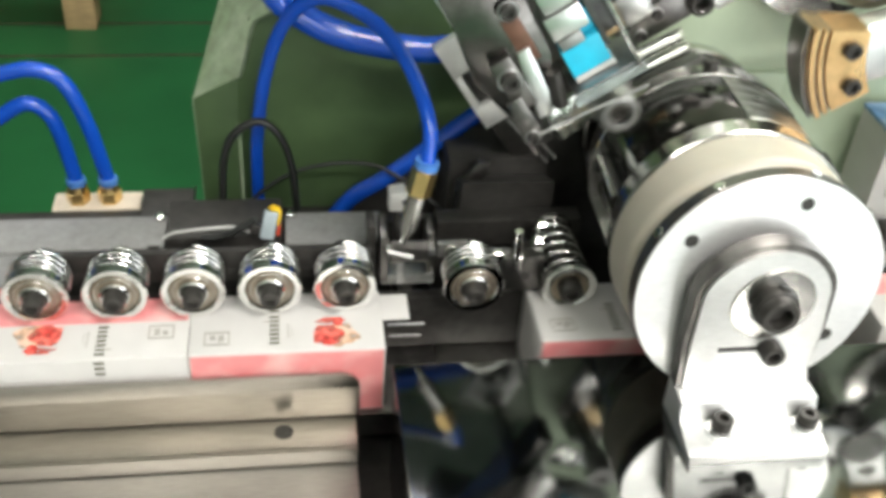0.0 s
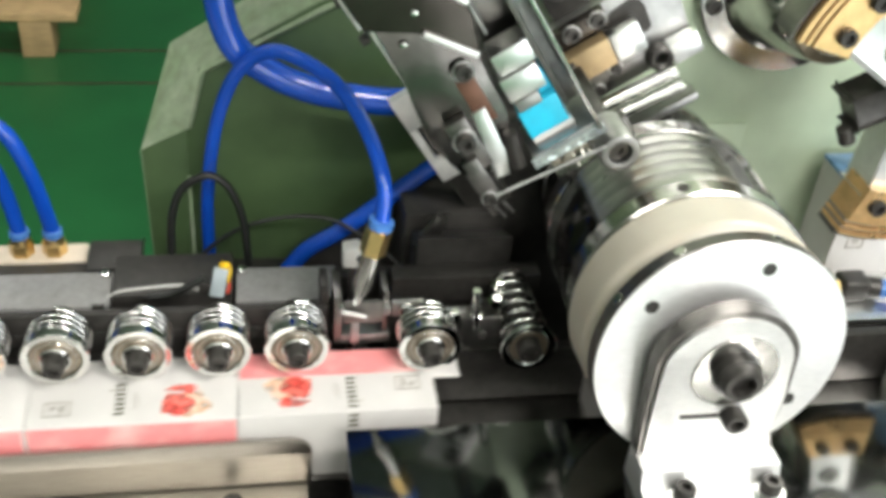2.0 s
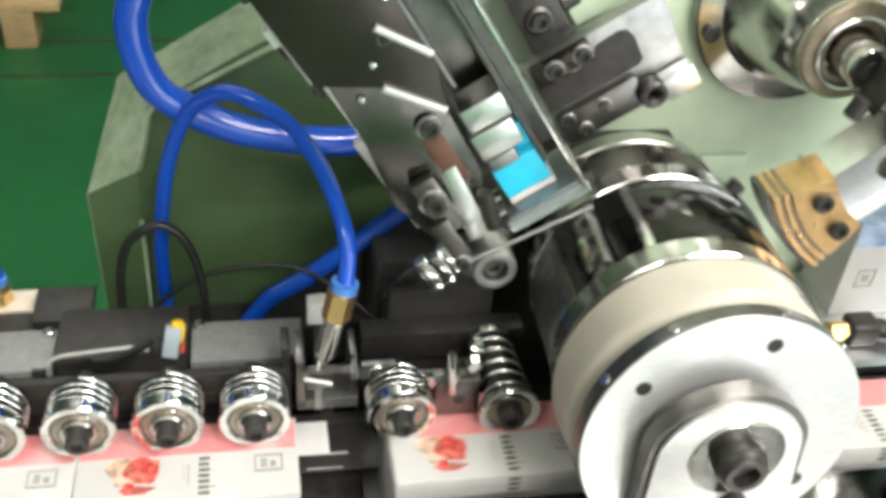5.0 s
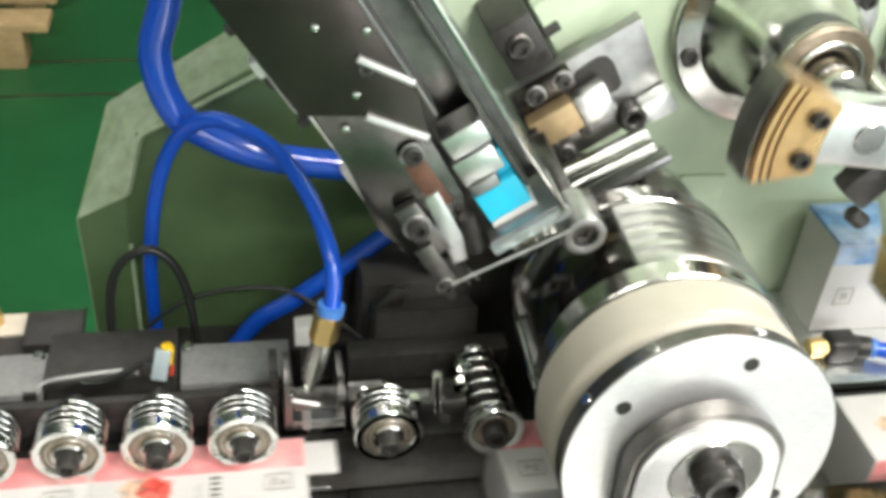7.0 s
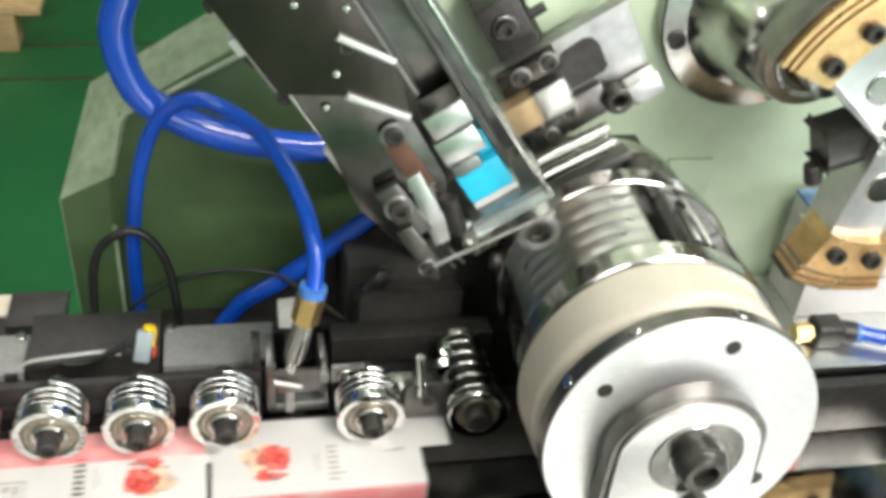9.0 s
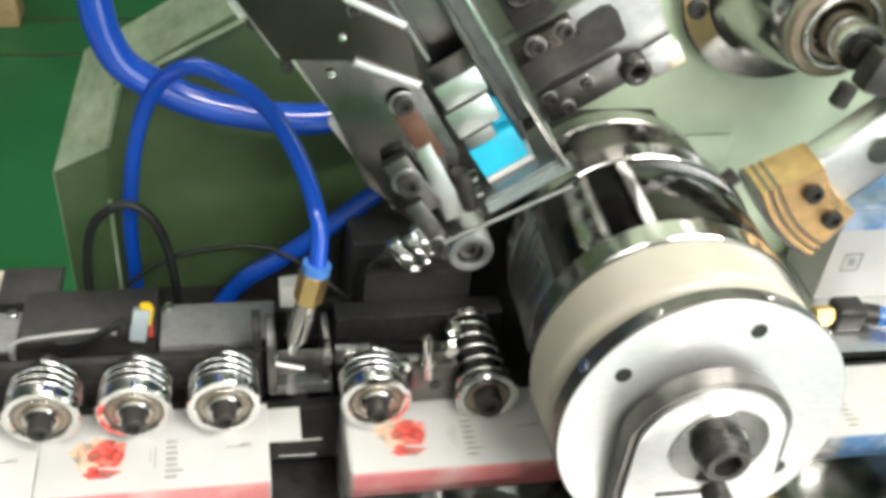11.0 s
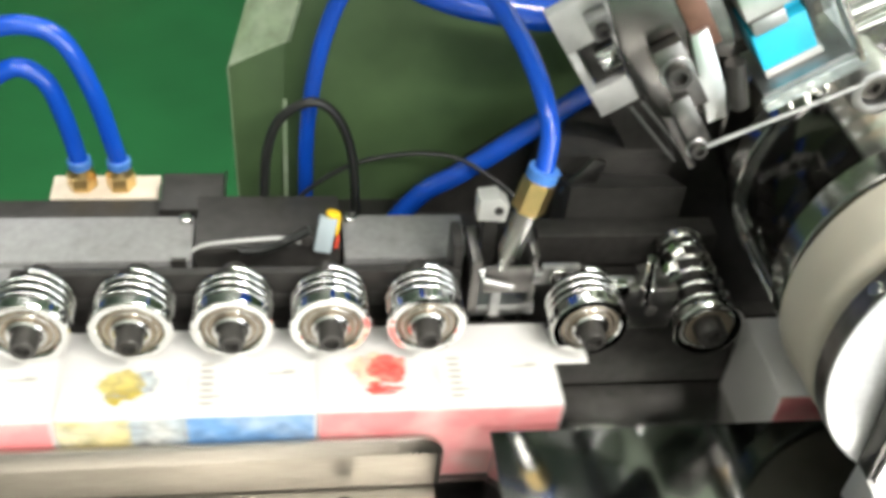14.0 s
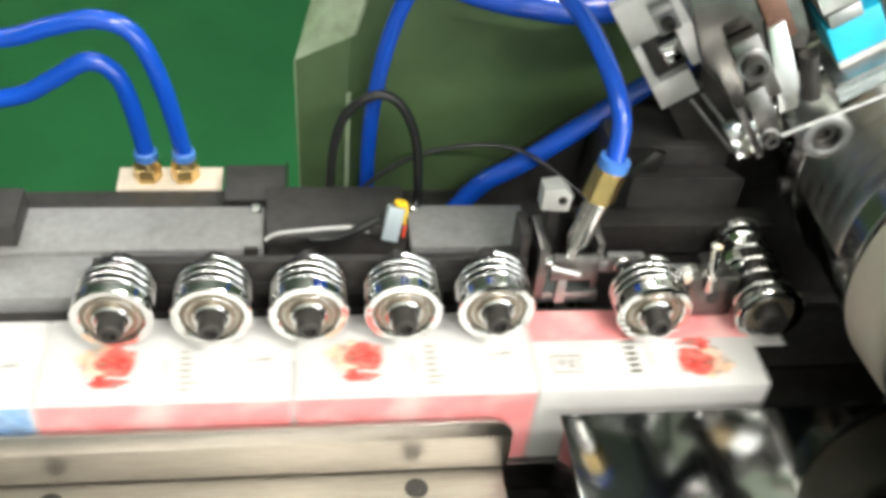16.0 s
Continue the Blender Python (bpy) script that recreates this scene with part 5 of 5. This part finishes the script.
def build_rotor():
    rotor = thing("pickup_rotor", (RX, 0.045, RZ), "turning three-armed rotor with bronze pads at its ends", "rotor")
    part("hub", disc(0.0165, 0.03, 0.0495, RX, 0, RZ, "y", 40, 0.001), POLISHED, rotor)
    for k in (0, 120, 240):
        turn = Matrix.Translation((RX, 0, RZ)) @ pose(0, 0, 0, 0, -k, 0)
        arm = part("arm", box(0.004, 0.0605, 0.033, 0.0475, -0.0155, 0.0155, 0.0035, m=turn, segments=3), ALUMINIUM, rotor, "bright flat arm")
        part("arm_screw", disc(0.0075, 0.0318, 0.0332, 0.031, 0, 0.0, "y", 28, 0.0004, m=turn), POLISHED, arm)
        layers = [(0.0575, 0.0768, 0.0265, BRONZE), (0.0770, 0.0786, 0.0285, SEAL), (0.0788, 0.0806, 0.0265, BRONZE), (0.0808, 0.0824, 0.0285, SEAL), (0.0826, 0.0848, 0.0265, BRONZE), (0.0850, 0.0876, 0.03, DARK_STEEL)]
        for n, (r0, r1, y0, mat) in enumerate(layers):
            y1 = 0.047
            pad = [(r0, y0), (r1, y0), (r1, y1), (r0, y1)]
            if n == 0:
                shoe = part("pad", lathe(pad, 22, RX, 0, RZ, "y", k - 16.5, 33), mat, rotor, "bronze pad on the arm's end")
            else:
                part("pad_layer", lathe(pad, 22, RX, 0, RZ, "y", k - 16.5, 33), mat, shoe)
        for da in (-8.5, 8.5):
            a = radians(k + da)
            socket_screw((RX + 0.0655 * math.cos(a), 0.0265, RZ + 0.0655 * math.sin(a)), 0.0043, 0.004, shoe)
        side = Matrix.Translation((RX, 0, RZ)) @ pose(0, 0, 0, 0, -k + 60, 0)
        part("counter_clamp", box(0.012, 0.040, 0.036, 0.0482, -0.010, 0.008, 0.003, m=side), BLACK_OXIDE, rotor, "black clamp across the arm")
        part("clamp_knob", disc(0.0042, -0.004, 0.006, 0.044, 0.040, 0.011, "z", 14, 0.0008, m=side), BLACK_OXIDE, rotor)
    part("spindle", rod((RX, 0.0496, RZ), (RX, 0.1284, RZ), 0.009, 24), POLISHED, rotor)
    return rotor


rotor = build_rotor()


# ---------------------------------------------------------------- cartons
LENGTH, CYCLE, SPEED, REST = 0.0925, 1.19, 0.15, 0.018
TOP, BOTTOM, FRONT, BACK = -0.0149, -0.0562, -0.0212, 0.0212


def blob(cx, cy, r, squash, seed, z, bm=None, thick=0.00022, ragged=0.34):
    pts = []
    for i in range(40):
        a = 2 * math.pi * i / 40
        way = Vector((math.cos(a), math.sin(a), seed))
        rr = r * (1 + ragged * noise.noise(way * 1.9) + 0.5 * ragged * noise.noise(way * 5.3))
        pts.append((cx + rr * math.cos(a), cy + squash * rr * math.sin(a)))
    return prism(pts, z, z + thick, "z", bm=bm)


def build_carton(front_print, turned, reverse=False):
    label = {"pink": "white carton with a pink front band and red wash print", "yellow": "white carton with a yellow and blue wash print"}[front_print]
    if turned:
        label = "white carton turned so that its pink band lies behind"
    carton = thing("carton", (0, 0, BOTTOM), label, "carton", "cartons on the line")
    body = part("body", box(0.0002, LENGTH - 0.0002, FRONT, BACK, BOTTOM, TOP, 0.0007), PAPER, carton, "white board body")
    part("end_flap", box(LENGTH - 0.0002, LENGTH + 0.0135, -0.0005, 0.0185, TOP - 0.0012, TOP - 0.0006, 0.0002), PAPER, carton, "thin white end flap")
    z = TOP
    sy = -0.0075 if turned else -0.0095 if reverse else -0.0055
    if front_print == "pink":
        part("splash", blob(0.0208, sy + 0.0045, 0.0084, 0.95, 3.1, z, thick=0.0001), PEACH_PRINT, body, "peach wash of the print")
        part("splash", blob(0.0272, sy + 0.0042, 0.0072, 0.9, 7.7, z), RED_PRINT, body, "red wash of the print")
        part("splash", blob(0.0305, sy + 0.0062, 0.0030, 0.7, 4.4, z, thick=0.0003), RED_PRINT, body, "red wash of the print")
        part("splash", blob(0.0252, sy - 0.0062, 0.0062, 0.34, 1.3, z), RED_PRINT, body, "red stroke of the print")
        part("splash", blob(0.0222, sy - 0.0035, 0.0022, 0.6, 9.1, z), RED_PRINT, body, "red stroke of the print")
    else:
        part("splash", blob(0.0225, sy - 0.001, 0.0080, 0.95, 5.2, z), YELLOW_PRINT, body, "yellow wash of the print")
        part("splash", blob(0.0300, sy + 0.001, 0.0052, 1.1, 2.2, z, thick=0.0001), GREY_PRINT, body, "grey-blue wash of the print")
    if turned:
        part("band", box(0.001, LENGTH - 0.001, 0.004, BACK - 0.0006, z, z + 0.0002, 0), PINK_PRINT, body, "pink band along the top")
    if turned or reverse:
        ink, faded = INK, FADED_INK
    else:
        ink, faded = FADED_INK, FADED_INK
    # print rows that cannot be read
    for i, h in enumerate((0.0046, 0.0042, 0.0046, 0.0044, 0.0046, 0.0043, 0.0046)):
        yy = sy + 0.0085 - i * 0.0031
        part("text_bar", box(0.0503, 0.0503 + h, yy - 0.0009, yy + 0.0006, z, z + 0.0002, 0), ink, body)
    if turned and not reverse:
        for i in range(3):
            zz = TOP - 0.0022 - i * 0.0033
            part("text_bar", box(0.0503, 0.0548, FRONT - 0.0003, FRONT, zz - 0.0009, zz + 0.0006, 0), ink, body)
    part("text_bar", box(0.0458, 0.0463, sy - 0.005, sy + 0.006, z, z + 0.0002, 0), faded, body)
    part("text_bar", box(0.0440, 0.0443, sy - 0.002, sy + 0.005, z, z + 0.0002, 0), faded, body)
    part("text_bar", box(0.0520, 0.0575, sy - 0.0075, sy - 0.0066, z, z + 0.0002, 0), faded, body)
    if turned or reverse:
        bm = box(0.0735, 0.0743, sy - 0.001, sy + 0.0085, z, z + 0.0002, 0)
        box(0.0847, 0.0855, sy - 0.001, sy + 0.0085, z, z + 0.0002, 0, bm)
        box(0.0735, 0.0855, sy + 0.0075, sy + 0.0085, z, z + 0.0002, 0, bm)
        box(0.0735, 0.0855, sy - 0.001, sy, z, z + 0.0002, 0, bm)
        box(0.0762, 0.0788, sy + 0.0015, sy + 0.006, z, z + 0.0002, 0, bm)
        box(0.0802, 0.0826, sy + 0.0015, sy + 0.0045, z, z + 0.0002, 0, bm)
        part("stamp", bm, FADED_INK, body, "small square stamp")
    else:
        part("text_bar", box(0.0745, 0.0845, sy + 0.003, sy + 0.0036, z, z + 0.0002, 0), ink, body)
        part("text_bar", box(0.0805, 0.0848, sy + 0.0037, sy + 0.0047, z, z + 0.0002, 0), faded, body)
    if not turned:
        if front_print == "pink":
            part("front_band", box(0.001, LENGTH - 0.001, FRONT - 0.0003, FRONT, BOTTOM + 0.001, TOP - 0.0012, 0), PINK_PRINT, body, "pink printed front band")
        else:
            for x0, x1, mat in ((0.001, 0.026, PALE_YELLOW_PRINT), (0.0262, 0.046, GREY_PRINT), (0.0462, LENGTH - 0.001, BLUE_PRINT)):
                part("front_band", box(x0, x1, FRONT - 0.0003, FRONT, BOTTOM + 0.001, TOP - 0.0012, 0), mat, body, "washed colour on the front band")
    if reverse:
        for print_part in body.children:
            if not print_part.name.startswith(("band", "front_band")):
                print_part.matrix_basis = pose(LENGTH, 2 * sy + 0.003, 0, 0, 0, 180)
    return carton


FIRST, LAST = -3, 15
REVERSED = {6, 13, 14}
TURNED_ROUND = {-3, -2, 1, 2, 3, 4, 5, 6, 13, 14, 15}
pattern = {("pink", False): build_carton("pink", False), ("pink", True): build_carton("pink", True), ("yellow", False): build_carton("yellow", False),
           ("pink", None): build_carton("pink", True, True), ("pink", "back"): build_carton("pink", False, True)}
cartons = {}
used = set()
for k in range(FIRST, LAST + 1):
    key = ("yellow" if k == 10 else "pink", "back" if k in (-1, 0) else None if k in REVERSED else k in TURNED_ROUND)
    cartons[k] = copy_thing(pattern[key], pose(0, 0, BOTTOM)) if key in used else pattern[key]
    used.add(key)


def carton_place(k, t):
    """The left end of carton k at a time: it comes in at an even speed, meets the row, and then goes on in steps."""
    meets = 14.785 - CYCLE * (12 - k)
    if t <= meets:
        return REST + SPEED * (meets - t)
    push = LENGTH / SPEED
    steps, rest = divmod(t - meets, CYCLE)
    return REST - LENGTH * steps - SPEED * min(rest, push)


def motions():
    for k, ob in cartons.items():
        meets = 14.785 - CYCLE * (12 - k)
        times = {0.0, 16.0}
        n = math.floor((0 - meets) / CYCLE)
        for c in range(n, n + 16):
            a = meets + c * CYCLE
            if a < 0 and c < 0:
                continue
            for f in (0, 0.1, 0.3, LENGTH / SPEED - 0.1, LENGTH / SPEED, LENGTH / SPEED + 0.06, CYCLE - 0.06):
                times.add(round(round((a + f) * 30) / 30, 4))
        if meets > 0:
            times |= {round(round(meets * q * 30) / 30, 4) for q in (0.25, 0.5, 0.75)}
        rows = [(t, pose(carton_place(k, t), 0, BOTTOM)) for t in sorted(times) if 0 <= t <= 16]
        walk(ob, rows)
    even = [i * 0.2 for i in range(81)]
    rate = 180 / CYCLE
    seat = lean(drum, DRUM_LEANS, DRUM_YAW).matrix_basis.copy()
    walk(drum, [(t, seat @ pose(0, 0, 0, 0, rate * (t - 10.55), 0)) for t in even])
    # the rotor lingers at the cone and then swings down
    beat = ((0.0, 146), (0.19, 158), (0.30, 180), (0.39, 195), (0.69, 224), (0.90, 246), (1.09, 261), (CYCLE, 266))
    swing = []
    for i in range(161):
        turns, rest = divmod(i * 0.1 - 10.31, CYCLE)
        angle = np.interp(rest, [q for q, _ in beat], [a for _, a in beat]) + 120 * turns
        swing.append((i * 0.1, pose(RX, 0.045, RZ, 0, -float(angle), 0)))
    walk(rotor, swing)
    # the thick hose is tugged at each stroke of the puller
    tug = []
    for i in range(161):
        swing_part = 0.5 - 0.5 * math.cos(2 * math.pi * (i * 0.1 - 7.5) / CYCLE)
        tug.append((i * 0.1, pose(0.0165 * swing_part ** 1.5, 0, 0)))
    walk(thick_hose, tug)
    home = puller.location.copy()
    rows = []
    for i in range(161):
        t = i * 0.1
        out = 0.5 + 0.5 * math.cos(2 * math.pi * (t - 11.03) / CYCLE)
        out = out * out * (3 - 2 * out)
        shift = tilt_at(-0.050 * out, 0, -0.001 * out) - tilt_at(0, 0, 0)
        rows.append((t, pose(home.x + shift.x, home.y + shift.y, home.z + shift.z)))
    walk(puller, rows)


motions()
